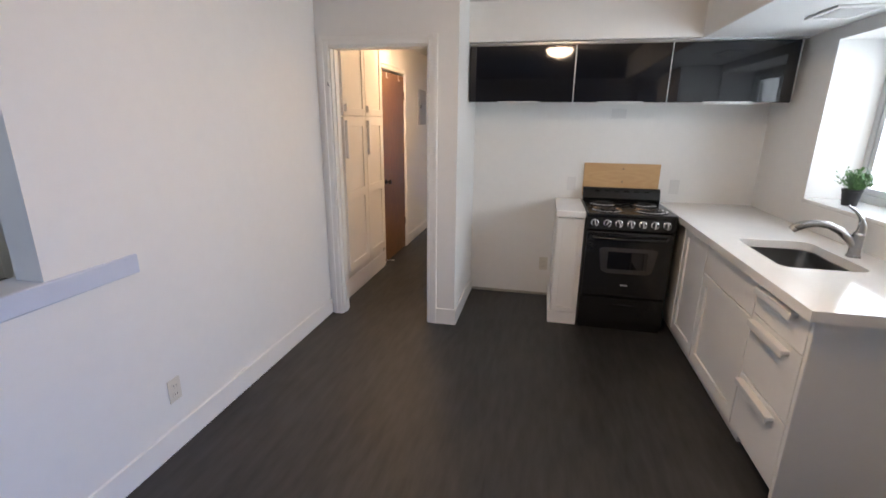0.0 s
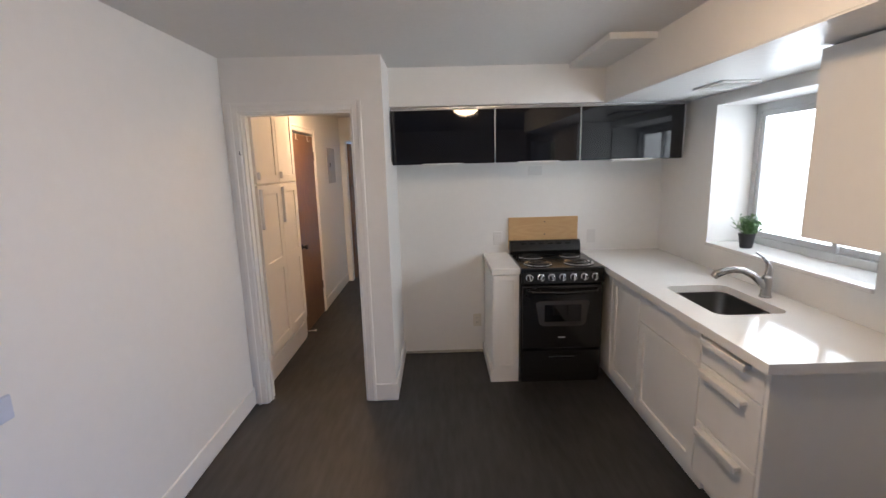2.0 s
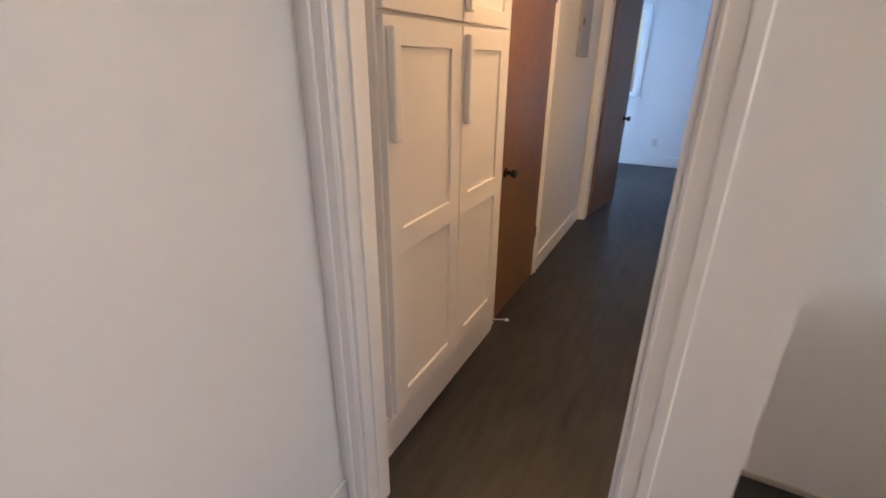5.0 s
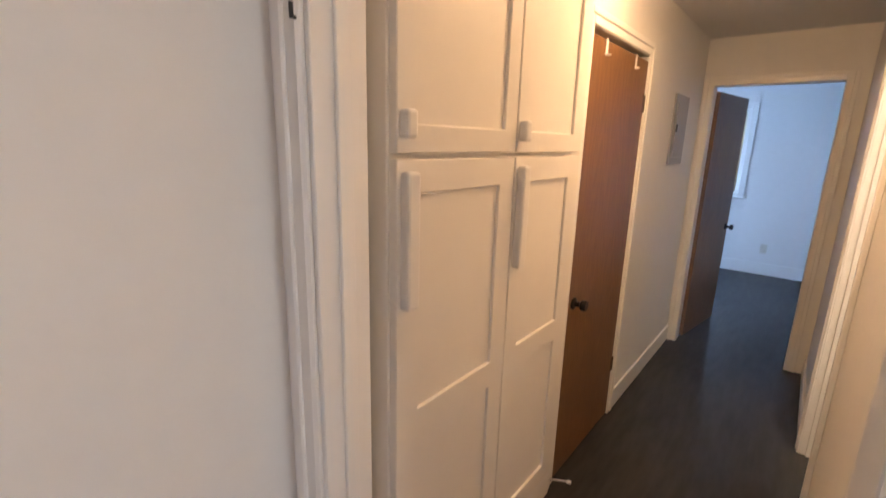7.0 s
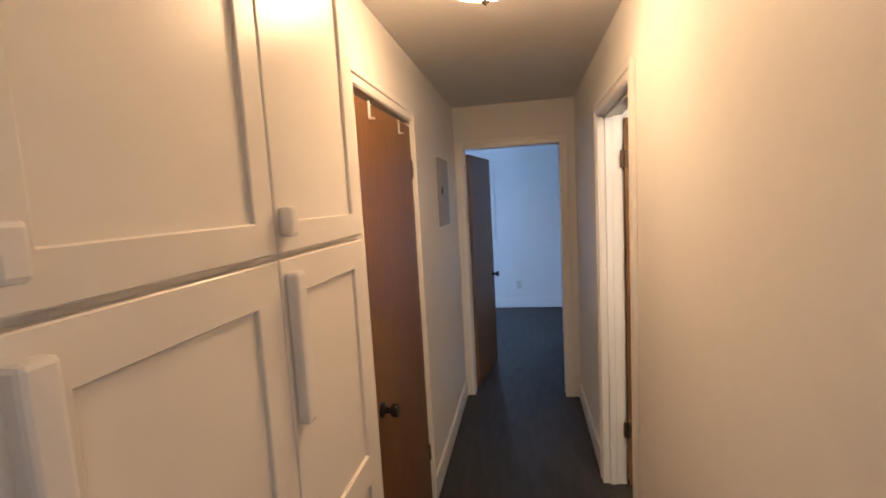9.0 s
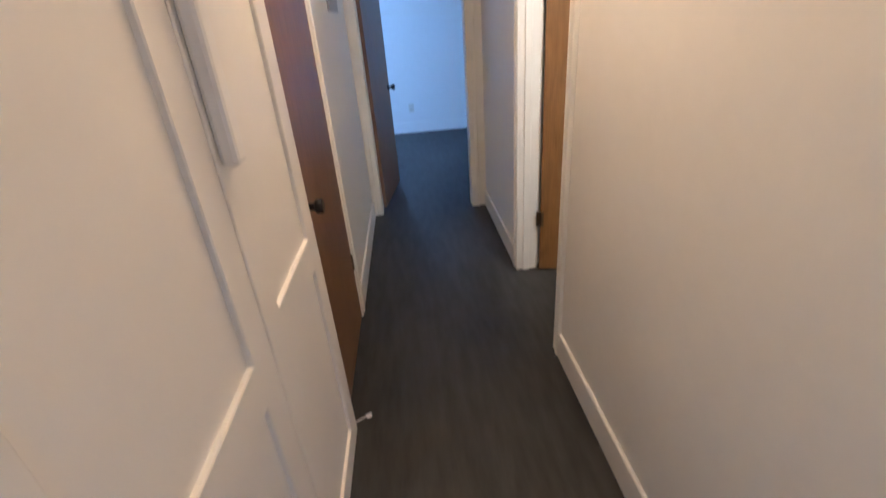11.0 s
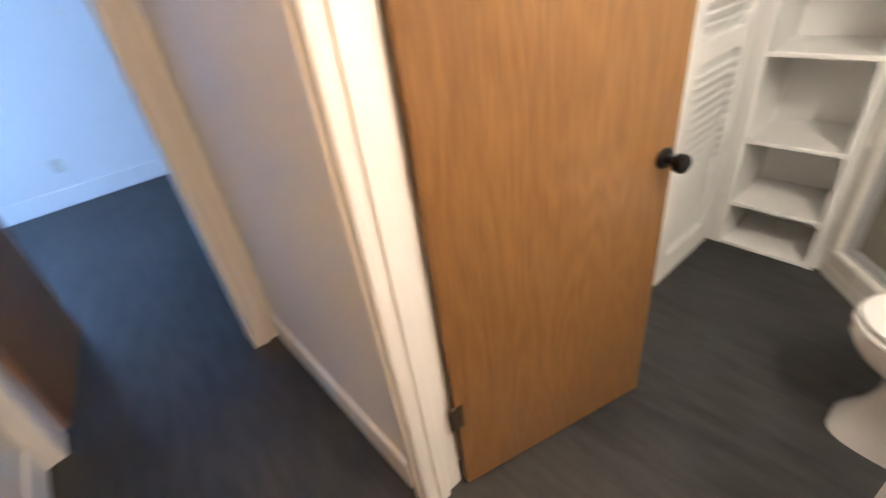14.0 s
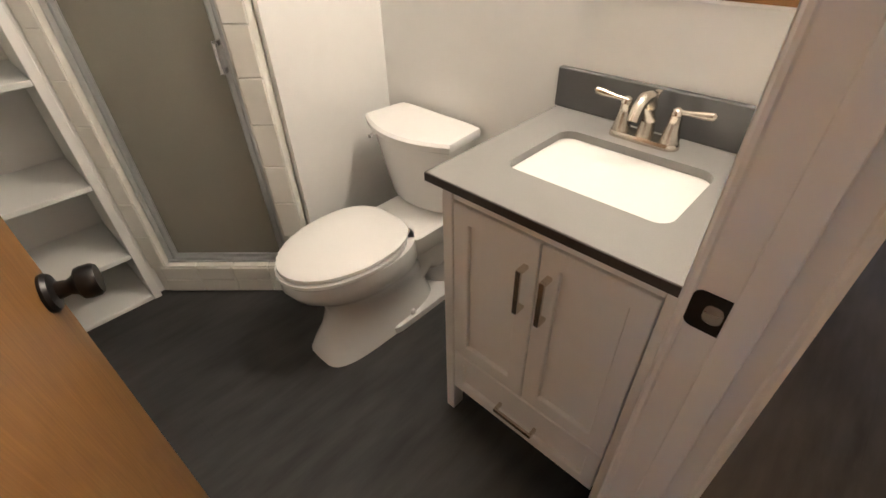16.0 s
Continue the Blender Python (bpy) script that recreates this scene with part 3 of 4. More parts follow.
for i in range(7):
    kx = RX0 + 0.055 + (0, 0.085, 0.165, 0.245, 0.325, 0.405, 0.485)[i]
    m = pose(kx, RF - 0.002, 0.833, 77)
    k = part("knob", lathe(bmesh.new(), [(0.026, 0), (0.026, 0.004), (0.021, 0.008), (0.02, 0.024), (0.017, 0.027)], 18, m), BLACKENAMEL, rg, "black knob with chrome grip", True)
    part("bezel", lathe(bmesh.new(), [(0.024, 0.0045), (0.0265, 0.0045), (0.0265, 0.0075), (0.024, 0.009)], 18, m), CHROME, k, "chrome bezel", True)
    part("grip", box(-0.0045, 0.0045, -0.019, 0.019, 0.02, 0.038, 0.002, m @ Matrix.Rotation(radians((8, -30, 25, 0, 4, -5, 0)[i]), 4, "Z")), CHROME, k, "chrome grip")
part("oven_door", box(RX0 + 0.006, RX1 - 0.006, RF - 0.018, RF + 0.018, 0.285, 0.775, 0.01, seg=2), BLACKENAMEL, rg)
part("oven_window", loft(bmesh.new(), [[(1.344 + a * k, RF - y, 0.575 + b * k) for a, b in ((-0.20, 0.07), (-0.175, -0.09), (-0.14, -0.11), (0.14, -0.11), (0.175, -0.09), (0.20, 0.07), (0.17, 0.085), (-0.17, 0.085))] for k, y in ((1, 0.017), (1, 0.0205), (0.98, 0.022))]), OVENGLASS, rg, "dark oven window")
part("window_frame", loft(bmesh.new(), [[(1.344 + a, RF - y, 0.575 + b) for a, b in ((-0.135, 0.055), (-0.135, -0.075), (0.135, -0.075), (0.135, 0.055))] for y in (0.0215, 0.0235)]), BLACKGLASS, rg)
hb = tube(bmesh.new(), [(RX0 + 0.05, RF - 0.02, 0.742), (RX0 + 0.07, RF - 0.05, 0.735), (1.344, RF - 0.058, 0.728), (RX1 - 0.07, RF - 0.05, 0.735), (RX1 - 0.05, RF - 0.02, 0.742)], 0.012, 10)
part("oven_handle", hb, BLACKENAMEL, rg, smooth=True)
part("trim_strip", box(RX0 + 0.03, RX1 - 0.03, RF - 0.024, RF - 0.014, 0.288, 0.296, 0.003), BLACKGLASS, rg, "grey steel trim strip")
part("badge", box(1.315, 1.365, RF - 0.0205, RF - 0.017, 0.372, 0.382), PANELGREY, rg)
part("storage_drawer", box(RX0 + 0.006, RX1 - 0.006, RF - 0.008, RF + 0.02, 0.075, 0.272, 0.006), BLACKENAMEL, rg)
part("drawer_grip", box(1.25, 1.44, RF - 0.014, RF - 0.005, 0.20, 0.222, 0.004), BLACKGLASS, rg)
part("kick", box(RX0 + 0.01, RX1 - 0.01, RF + 0.03, 4.1, 0.001, 0.07), BLACKENAMEL, rg)
for ex, ey, R in ((1.19, 3.665, 0.10), (1.50, 3.675, 0.108), (1.19, 3.93, 0.095), (1.50, 3.935, 0.078)):
    m = Matrix.Translation((ex, ey, 0.906))
    e = part("burner", lathe(bmesh.new(), [(R, 0), (R + 0.006, 0.005), (R + 0.002, 0.008), (R - 0.012, 0.006), (R * 0.5, -0.002 + 0.004), (0.01, 0.003)], 30, m), CHROME, rg, "chrome drip pan", True)
    spiral = [(ex + (0.018 + (R - 0.034) * a / 70) * math.cos(a * 0.27), ey + (0.018 + (R - 0.034) * a / 70) * math.sin(a * 0.27), 0.919) for a in range(71)]
    part("coil", tube(bmesh.new(), spiral, 0.0055, 6), BLACKENAMEL, e, "dark heating coil", True)

pb = thing("pine_board", 1.345, 4.195, 0.9, "raw pine board fixed behind the range", "board")
part("board", box(1.041, 1.634, 4.149, 4.167, 0.93, 1.207, 0.002), PINE, pb)
for hz in (1.165, 1.06):
    part("screw_hole", lathe(bmesh.new(), [(0.006, 0), (0.006, 0.002), (0.003, 0.003)], 10, pose(1.35, 4.1505, hz, 90)), SLOT, pb, "dark screw head")

# black glass wall cabinets
DIVS = (0.112, 0.882, 1.518, 2.288)
for i in range(3):
    a, b = DIVS[i] + 0.004, DIVS[i + 1] - 0.006
    c = thing("wall_cabinet", (a + b) / 2, 3.98, 1.676, "wall cabinet with black gloss glass flap door", "wall cabinet", "black wall cabinets")
    part("body", box(a + 0.002, b - 0.002, 3.785, 4.165, 1.680, 2.068, 0.002), CAB, c)
    part("flap_door", box(a, b, 3.757, 3.781, 1.670, 2.060, 0.003), BLACKGLASS, c, "black gloss glass flap")
    part("edge_trim", box(b + 0.0005, b + 0.007, 3.754, 3.79, 1.676, 2.064, 0.001), ALU, c, "aluminium edge trim")
    mid = (0.49, 1.205, 1.90)[i]
    part("handle", box(mid - 0.155, mid + 0.155, 3.738, 3.758, 1.660, 1.676, 0.005, seg=2), PLASTIC, c, "white edge pull")
solo("cabinet_rail", box(0.112, 2.33, 3.775, 4.165, 2.069, 2.083, 0.002), ALU, "grey mounting rail over the wall cabinets", "rail", "structure")

# white wall cabinet on the sink wall
wc = thing("white_wall_cabinet", 2.15, 1.7, 1.33, "white wall cabinet hung under the soffit", "wall cabinet")
part("body", box(1.99, RX - 0.001, 1.25, 2.185, 1.335, 2.076, 0.002), CAB, wc)
part("door", box(1.968, 1.988, 1.72, 2.187, 1.325, 2.072, 0.0025), CAB, wc)
part("door", box(1.968, 1.988, 1.25, 1.716, 1.325, 2.072, 0.0025), CAB, wc)

# window over the sink
win = thing("window_1", RX + 0.26, 2.83, WZ0, "white framed aluminium sliding window over the sink, bright daylight", "window", kind="structure")
bm = bmesh.new()
fx0, fx1 = RX + 0.272, RX + 0.332
for b in ((W0, W1, WZ0, WZ0 + 0.05), (W0, W1, WZ1 - 0.05, WZ1), (W0, W0 + 0.045, WZ0 + 0.05, WZ1 - 0.05), (W1 - 0.045, W1, WZ0 + 0.05, WZ1 - 0.05)):
    bx(bm, fx0, fx1, *b, 0.003)
part("window_frame", bm, ALU, win)
my = 2.75
for y0, y1, xo in ((my - 0.02, W1 - 0.046, 0.0), (W0 + 0.046, my + 0.02, 0.024)):
    bm = bmesh.new()
    xa = fx0 + 0.008 + xo
    for b in ((y0, y1, WZ0 + 0.05, WZ0 + 0.085), (y0, y1, WZ1 - 0.085, WZ1 - 0.05), (y0, y0 + 0.035, WZ0 + 0.085, WZ1 - 0.085), (y1 - 0.035, y1, WZ0 + 0.085, WZ1 - 0.085)):
        bx(bm, xa, xa + 0.02, *b, 0.002)
    s = part("sash", bm, ALU, win)
    p = part("pane", box(xa + 0.008, xa + 0.012, y0 + 0.03, y1 - 0.03, WZ0 + 0.08, WZ1 - 0.08), PANE, s)
    p.visible_shadow = False
solo("window_sill", box(RX - 0.012, fx0 + 0.01, W0 + 0.002, W1 - 0.002, WZ0 - 0.02, WZ0 + 0.002, 0.003), QUARTZ, "white polished stone sill in the window recess", "sill", "structure")

# potted plant
px, py, pz = RX + 0.105, 3.20, WZ0 + 0.003
plant = thing("potted_plant", px, py, pz, "small green potted plant in a black plastic pot on the sill", "plant")
part("pot", lathe(bmesh.new(), [(0.033, 0), (0.036, 0.002), (0.047, 0.082), (0.05, 0.083), (0.05, 0.094), (0.045, 0.094), (0.043, 0.08)], 20, Matrix.Translation((px, py, pz))), POT, plant, smooth=True)
part("soil", lathe(bmesh.new(), [(0.043, 0.072), (0.043, 0.079), (0.02, 0.083)], 14, Matrix.Translation((px, py, pz))), SOIL, plant)
rnd = random.Random(5)
for mat_, count, nm in ((LEAF, 46, "dark green leaves"), (LEAF2, 40, "light green leaf tips")):
    bm = bmesh.new()
    for _ in range(count):
        a, lean, ln = rnd.uniform(0, 6.283), rnd.uniform(0.1, 1.05), rnd.uniform(0.075, 0.135)
        dirv = Vector((math.sin(lean) * math.cos(a), math.sin(lean) * math.sin(a), math.cos(lean)))
        base = Vector((px + rnd.uniform(-0.02, 0.02), py + rnd.uniform(-0.02, 0.02), pz + 0.08))
        tip = base + dirv * ln
        tube(bm, [base, base + dirv * ln * 0.5 + Vector((0, 0, 0.006)), tip], [0.0013, 0.0011, 0.0007], 4)
        for j in range(9):
            t = 0.3 + 0.7 * j / 8
            c = base.lerp(tip, t)
            la, up = rnd.uniform(0, 6.283), rnd.uniform(0.1, 0.9)
            ld = (Vector((math.cos(la), math.sin(la), up)) + dirv * 0.5).normalized()
            sd = ld.cross(Vector((rnd.uniform(-1, 1), rnd.uniform(-1, 1), 1))).normalized()
            L_, w_ = rnd.uniform(0.016, 0.03), rnd.uniform(0.003, 0.0055)
            nn = ld.cross(sd) * 0.0015
            v = [bm.verts.new(q) for q in (c, c + ld * L_ * 0.5 + sd * w_ + nn, c + ld * L_, c + ld * L_ * 0.5 - sd * w_ + nn)]
            bm.faces.new(v)
    part("foliage", bm, mat_, plant, nm)


def outlet(x, y, z, axis, s, mat_=PLASTIC, rocker=False, w=0.072, h=0.115, nm="outlet", label="white duplex wall outlet"):
    """A wall plate on a face of constant axis that looks towards s."""
    m = {("y", -1): pose(x, y, z), ("y", 1): pose(x, y, z, 0, 0, 180), ("x", 1): pose(x, y, z, 0, 0, 90), ("x", -1): pose(x, y, z, 0, 0, -90)}[(axis, s)]
    o = thing(nm, x, y, z, label, "outlet" if nm == "outlet" else "wall plate")
    part("plate", box(-w / 2, w / 2, -0.006, -0.0005, -h / 2, h / 2, 0.003, m, 2), mat_, o)
    if rocker:
        part("rocker", box(-0.017, 0.017, -0.0095, -0.0062, -0.033, 0.033, 0.002, m), mat_, o)
    elif nm == "outlet":
        for dz in (0.021, -0.021):
            sk = part("socket", box(-0.016, 0.016, -0.0085, -0.0062, dz - 0.014, dz + 0.014, 0.003, m, 2), mat_, o)
            part("slots", bx(box(-0.008, -0.0055, -0.0092, -0.0086, dz - 0.004, dz + 0.007, 0, m), 0.0055, 0.008, -0.0092, -0.0086, dz - 0.004, dz + 0.006, 0, m), SLOT, sk)
    return o


outlet(LX, 1.722, 0.304, "x", 1, IVORY)
outlet(0.765, BY, 0.30, "y", -1, IVORY)
outlet(0.95, BY, 1.03, "y", -1, PLASTIC, True, nm="switch", label="white rocker switch plate by the range")
outlet(1.757, BY, 1.03, "y", -1, PLASTIC, True, nm="switch", label="white outlet plate by the worktop")
outlet(1.27, BY, 1.60, "y", -1, PLASTIC, False, 0.115, 0.075, "blank_plate", "blank white cover plate under the wall cabinets")
solo("floor_gap", box(0.125, 0.84, BY - 0.012, BY + 0.001, 0.001, 0.022, 0.002), GAP, "rough unpainted gap at the foot of the wall", "gap", "structure")

vent = thing("ceiling_vent", 2.13, 3.04, SOF - 0.01, "white metal supply grille in the soffit", "vent")
vm = Matrix.Translation((2.13, 3.05, SOF - 0.0045))
bm = bmesh.new()
for b in ((-0.11, 0.11, -0.15, -0.125), (-0.11, 0.11, 0.125, 0.15), (-0.11, -0.085, -0.125, 0.125), (0.085, 0.11, -0.125, 0.125)):
    bx(bm, b[0], b[1], b[2], b[3], -0.012, 0, 0.003, vm)
part("frame", bm, PLASTIC, vent)
part("backing", box(-0.085, 0.085, -0.125, 0.125, -0.002, 0, 0, vm), PANELGREY, vent)
for i in range(9):
    part("slat", box(-0.085, 0.085, -0.012, 0.012, -0.001, 0.001, 0, vm @ pose(0, -0.108 + 0.027 * i, -0.007, 35)), PLASTIC, vent)


def dome_lamp(name, x, y, z, mat_, label, r=0.15):
    o = thing(name, x, y, z, label, "ceiling lamp")
    m = Matrix.Translation((x, y, z))
    part("canopy", lathe(bmesh.new(), [(r * 0.9, -0.001), (r * 0.95, -0.012), (r + 0.006, -0.03), (r, -0.034), (r - 0.02, -0.034)], 32, m), NICKEL, o, "brushed nickel canopy", True)
    part("glass_bowl", lathe(bmesh.new(), [(r - 0.004, -0.035), (r - 0.002, -0.045), (r * 0.93, -0.07), (r * 0.72, -0.098), (r * 0.4, -0.115), (0.012, -0.12)], 32, m), mat_, o, "lit frosted glass bowl", True)
    part("finial", lathe(bmesh.new(), [(0.02, -0.121), (0.022, -0.127), (0.012, -0.133), (0.014, -0.143), (0.004, -0.152)], 16, m), NICKEL, o, "brushed nickel finial", True)


dome_lamp("kitchen_ceiling_lamp", 0.80, 1.62, CH, KITCHENGLASS, "lit frosted dome ceiling lamp with nickel finial")
# glazed door by the dining end
gd = thing("window_2", RX + 0.1, -1.1, 0, "glazed patio door in a white frame", "window", kind="structure")
bm = bmesh.new()
for c in ((-2.1, -0.1, 2.02, 2.08), (-2.1, -0.1, 0.001, 0.07), (-2.1, -2.03, 0.07, 2.02), (-0.17, -0.1, 0.07, 2.02), (-1.13, -1.07, 0.07, 2.02)):
    bx(bm, RX + 0.08, RX + 0.14, *c, 0.003)
part("window_frame", bm, TRIM, gd)

# ---- hall ----
PX = -0.823
solo("pantry_filler", box(HL - 0.05, HL + 0.024, 4.499, 4.638, 0.262, CH - 0.002), PANTRY, "cream painted filler between pantry and closet casing", "filler", "structure")
solo("pantry_recess", box(HL - 0.06, HL, 3.462, 3.540, 0.262, CH - 0.002), PANTRY, "cream painted recessed strip beside the pantry", "filler", "structure")
ht = thing("hinge_mortise", -0.83, 3.336, 1.74, "dark hinge mortise cut in the door casing", "hinge mortise")
part("slot", box(-0.8345, -0.832, 3.3305, 3.338, 1.762, 1.785), SLOT, ht)
part("screw_hole", lathe(bmesh.new(), [(0.003, 0), (0.003, 0.002)], 8, pose(-0.826, 3.336, 1.762, 90)), SLOT, ht)
pan = thing("pantry_cupboard", -1.1, 3.98, 0.26, "built-in cream painted pantry cupboard with four shaker doors", "cupboard")
bm = bmesh.new()
bx(bm, -1.44, PX - 0.022, 3.541, 4.498, 0.262, CH - 0.002, 0.002)
part("body", bm, PANTRY, pan)
part("plinth", box(-1.44, HL + 0.0135, 3.462, 4.47, 0.002, 0.261), PANTRY, pan)
for y0, y1 in ((3.547, 4.002), (4.008, 4.43)):
    dl = part("door", shaker(bmesh.new(), y0, y1, 0.285, 1.551, PX, 1, 0.072, 0.021, ((0.888, 0.970),), 0.009), PANTRY, pan)
    part("handle", box(PX, PX + 0.026, y0 + 0.008, y0 + 0.046, 1.235, 1.527, 0.007, seg=2), CAB, dl, "white edge pull")
    du = part("door", shaker(bmesh.new(), y0, y1, 1.563, 2.335, PX, 1, 0.058, 0.021, (), 0.009), PANTRY, pan)
    part("handle", box(PX, PX + 0.026, y0 + 0.004, y0 + 0.036, 1.592, 1.647, 0.007, seg=2), CAB, du, "small white edge pull")


def knob(parent, m, mat_=BRONZE):
    """Round rose, neck and drum knob along local -y."""
    k = part("door_knob", lathe(bmesh.new(), [(0.032, 0), (0.033, 0.005), (0.029, 0.011), (0.015, 0.015), (0.0125, 0.03), (0.016, 0.038), (0.026, 0.045), (0.0275, 0.052), (0.0275, 0.066), (0.024, 0.071), (0.004, 0.071)], 24, m @ pose(0, 0, 0, 90) @ Matrix.Scale(0.88, 4)), mat_, parent, "dark bronze round knob", True)
    return k


def slab_door(name, m, w, mat_, label, hand=1, hinges=True, h=2.005, knobs=(1, -1), backset=0.062):
    """A flush door: local x runs from the hinge to the latch, its faces along y."""
    o = thing(name, *m.translation, label, "door", kind="structure")
    part("leaf", box(0, w, -0.0175, 0.0175, 0.012, h, 0.0025, m), mat_, o)
    for s in knobs:
        knob(o, m @ pose(w - backset, -0.0175 * s, 0.897, 0, 0, 0 if s > 0 else 180))
    if hinges:
        for z in (0.335, 1.80):
            hg = part("hinge", bx(box(-0.022, 0.0, hand * 0.017 - 0.006, hand * 0.017 + 0.006, z - 0.045, z + 0.045, 0.004, m), -0.001, 0.02, hand * 0.0178 - 0.001, hand * 0.0178 + 0.001, z - 0.045, z + 0.045, 0, m), HINGE, o, "aged bronze hinge")
    return o


closet = slab_door("door_1", pose(HL - 0.012, 5.447, 0, 0, 0, -90), 0.742, WALNUT, "closed dark walnut-stained flush closet door", 1, knobs=(-1,))
bm = bmesh.new()
for hy in (4.86, 5.25):
    hk = thing("over_door_hook", HL + 0.006, hy, 1.95, "white over-door hook on the closet door", "hook")
    part("strap", bx(box(HL + 0.0058, HL + 0.008, hy - 0.012, hy + 0.012, 1.945, 2.012, 0.0008), HL + 0.008, HL + 0.024, hy - 0.01, hy + 0.01, 1.945, 1.951), PLASTIC, hk)
slab_door("door_2", pose(-0.845, 7.03, 0, 0, 0, 81), 0.715, WALNUT, "open dark walnut-stained flush bedroom door", 1)
slab_door("door_3", pose(0.127, 5.763, 0, 0, 0, -14.8), 0.695, OAK, "open honey oak flush bathroom door", -1, backset=0.036)

stop = thing("door_stop", HL + 0.03, 4.60, 0.05, "chrome spring door stop on the baseboard", "door stop")
part("rod", tube(bmesh.new(), [(HL + 0.016, 4.65, 0.055), (HL + 0.05, 4.68, 0.05), (HL + 0.085, 4.705, 0.045)], 0.006, 8), CHROME, stop, smooth=True)
part("tip", tube(bmesh.new(), [(HL + 0.083, 4.704, 0.045), (HL + 0.1, 4.714, 0.043)], 0.009, 10), PLASTIC, stop, "white rubber tip", True)

ep = thing("electrical_panel", HL + 0.01, 6.28, 1.475, "grey steel electrical panel set in the hall wall", "electrical panel")
part("frame", box(HL, HL + 0.012, 6.10, 6.46, 1.475, 1.915, 0.003), PANELGREY, ep)
pdoor = part("door", box(HL + 0.0125, HL + 0.018, 6.14, 6.42, 1.52, 1.87, 0.002), PANELGREY, ep)
part("latch", box(HL + 0.018, HL + 0.024, 6.15, 6.175, 1.68, 1.73, 0.002), SLOT, pdoor)
dome_lamp("hall_ceiling_lamp", -0.48, 4.68, CH, WARMGLASS, "lit frosted dome ceiling lamp with nickel finial", 0.155)

# ---- bedroom ----
bw = thing("window_3", -1.4, BRY, 0.96, "white cased bedroom window with projecting sill", "window", kind="structure")
bm = bmesh.new()
for b in ((-2.07, -2.0, 0.96, 2.15), (-0.90, -0.83, 0.96, 2.15), (-2.0, -0.90, 2.08, 2.15)):
    bx(bm, b[0], b[1], BRY - 0.02, BRY - 0.001, b[2], b[3], 0.003)
part("window_frame", bm, TRIM, bw)
bm = bmesh.new()
for b in ((-2.0, -0.90, 0.985, 1.03), (-2.0, -0.90, 2.035, 2.08), (-2.0, -1.955, 1.03, 2.035), (-0.945, -0.90, 1.03, 2.035), (-1.47, -1.43, 1.03, 2.035)):
    bx(bm, b[0], b[1], BRY + 0.06, BRY + 0.10, b[2], b[3], 0.003)
part("sash", bm, TRIM, bw)
part("window_sill", box(-2.10, -0.80, BRY - 0.035, BRY + 0.06, 0.955, 0.985, 0.006), TRIM, bw)
p = part("pane", box(-1.955, -0.945, BRY + 0.078, BRY + 0.082, 1.03, 2.035), PANE, bw)
p.visible_shadow = False
outlet(-0.516, BRY, 0.34, "y", -1, IVORY)

# ---- bathroom ----
VX0, VX1, VF, VT = 0.128, 0.655, 4.905, 0.853
vb = 4.393
van = thing("bathroom_vanity", 0.385, 4.65, 0, "white shaker bathroom vanity with two doors and a drawer", "vanity")
bm = box(VX0, VX1, vb, VF - 0.022, 0.13, VT - 0.02 - 0.13, 0.002)
part("body", bm, CAB, van)
part("top_rail", box(VX0, VX1, vb, VF - 0.021, 0.775, VT - 0.021, 0.002), CAB, van)
for a, b in ((VX0, VX0 + 0.03), (VX1 - 0.03, VX1)):
    for c, d in ((VF - 0.045, VF), (vb + 0.002, vb + 0.04)):
        part("leg", box(a, b, c, d, 0.001, VT - 0.021, 0.002), CAB, van)
part("side_panel", shaker(bmesh.new(), vb + 0.04, VF - 0.045, 0.12, VT - 0.021, VX1 - 0.003, 1, 0.05, 0.016), CAB, van)
part("apron", box(VX0 + 0.03, VX1 - 0.03, VF - 0.021, VF - 0.004, 0.795, VT - 0.021, 0.002), CAB, van)
vm_ = (VX0 + VX1) / 2
for a, b, hx in ((VX0 + 0.033, vm_ - 0.002, vm_ - 0.028), (vm_ + 0.002, VX1 - 0.033, vm_ + 0.028)):
    d = part("door", shaker_y(bmesh.new(), a, b, 0.295, 0.79, VF, 1, 0.045, 0.019), CAB, van)
    bm = bmesh.new()
    bx(bm, hx - 0.006, hx + 0.006, VF + 0.022, VF + 0.03, 0.605, 0.725, 0.001)
    for z in (0.609, 0.721):
        bx(bm, hx - 0.006, hx + 0.006, VF + 0.0002, VF + 0.0225, z - 0.004, z + 0.004)
    part("handle", bm, NICKEL, d, "brushed nickel bar handle")
d = part("drawer_front", shaker_y(bmesh.new(), VX0 + 0.033, VX1 - 0.033, 0.13, 0.29, VF, 1, 0.035, 0.019), CAB, van)
bm = box(vm_ - 0.06, vm_ + 0.06, VF + 0.022, VF + 0.03, 0.204, 0.216, 0.001)
for x in (vm_ - 0.056, vm_ + 0.056):
    bx(bm, x - 0.004, x + 0.004, VF + 0.0002, VF + 0.0225, 0.204, 0.216)
part("handle", bm, NICKEL, d, "brushed nickel bar handle")
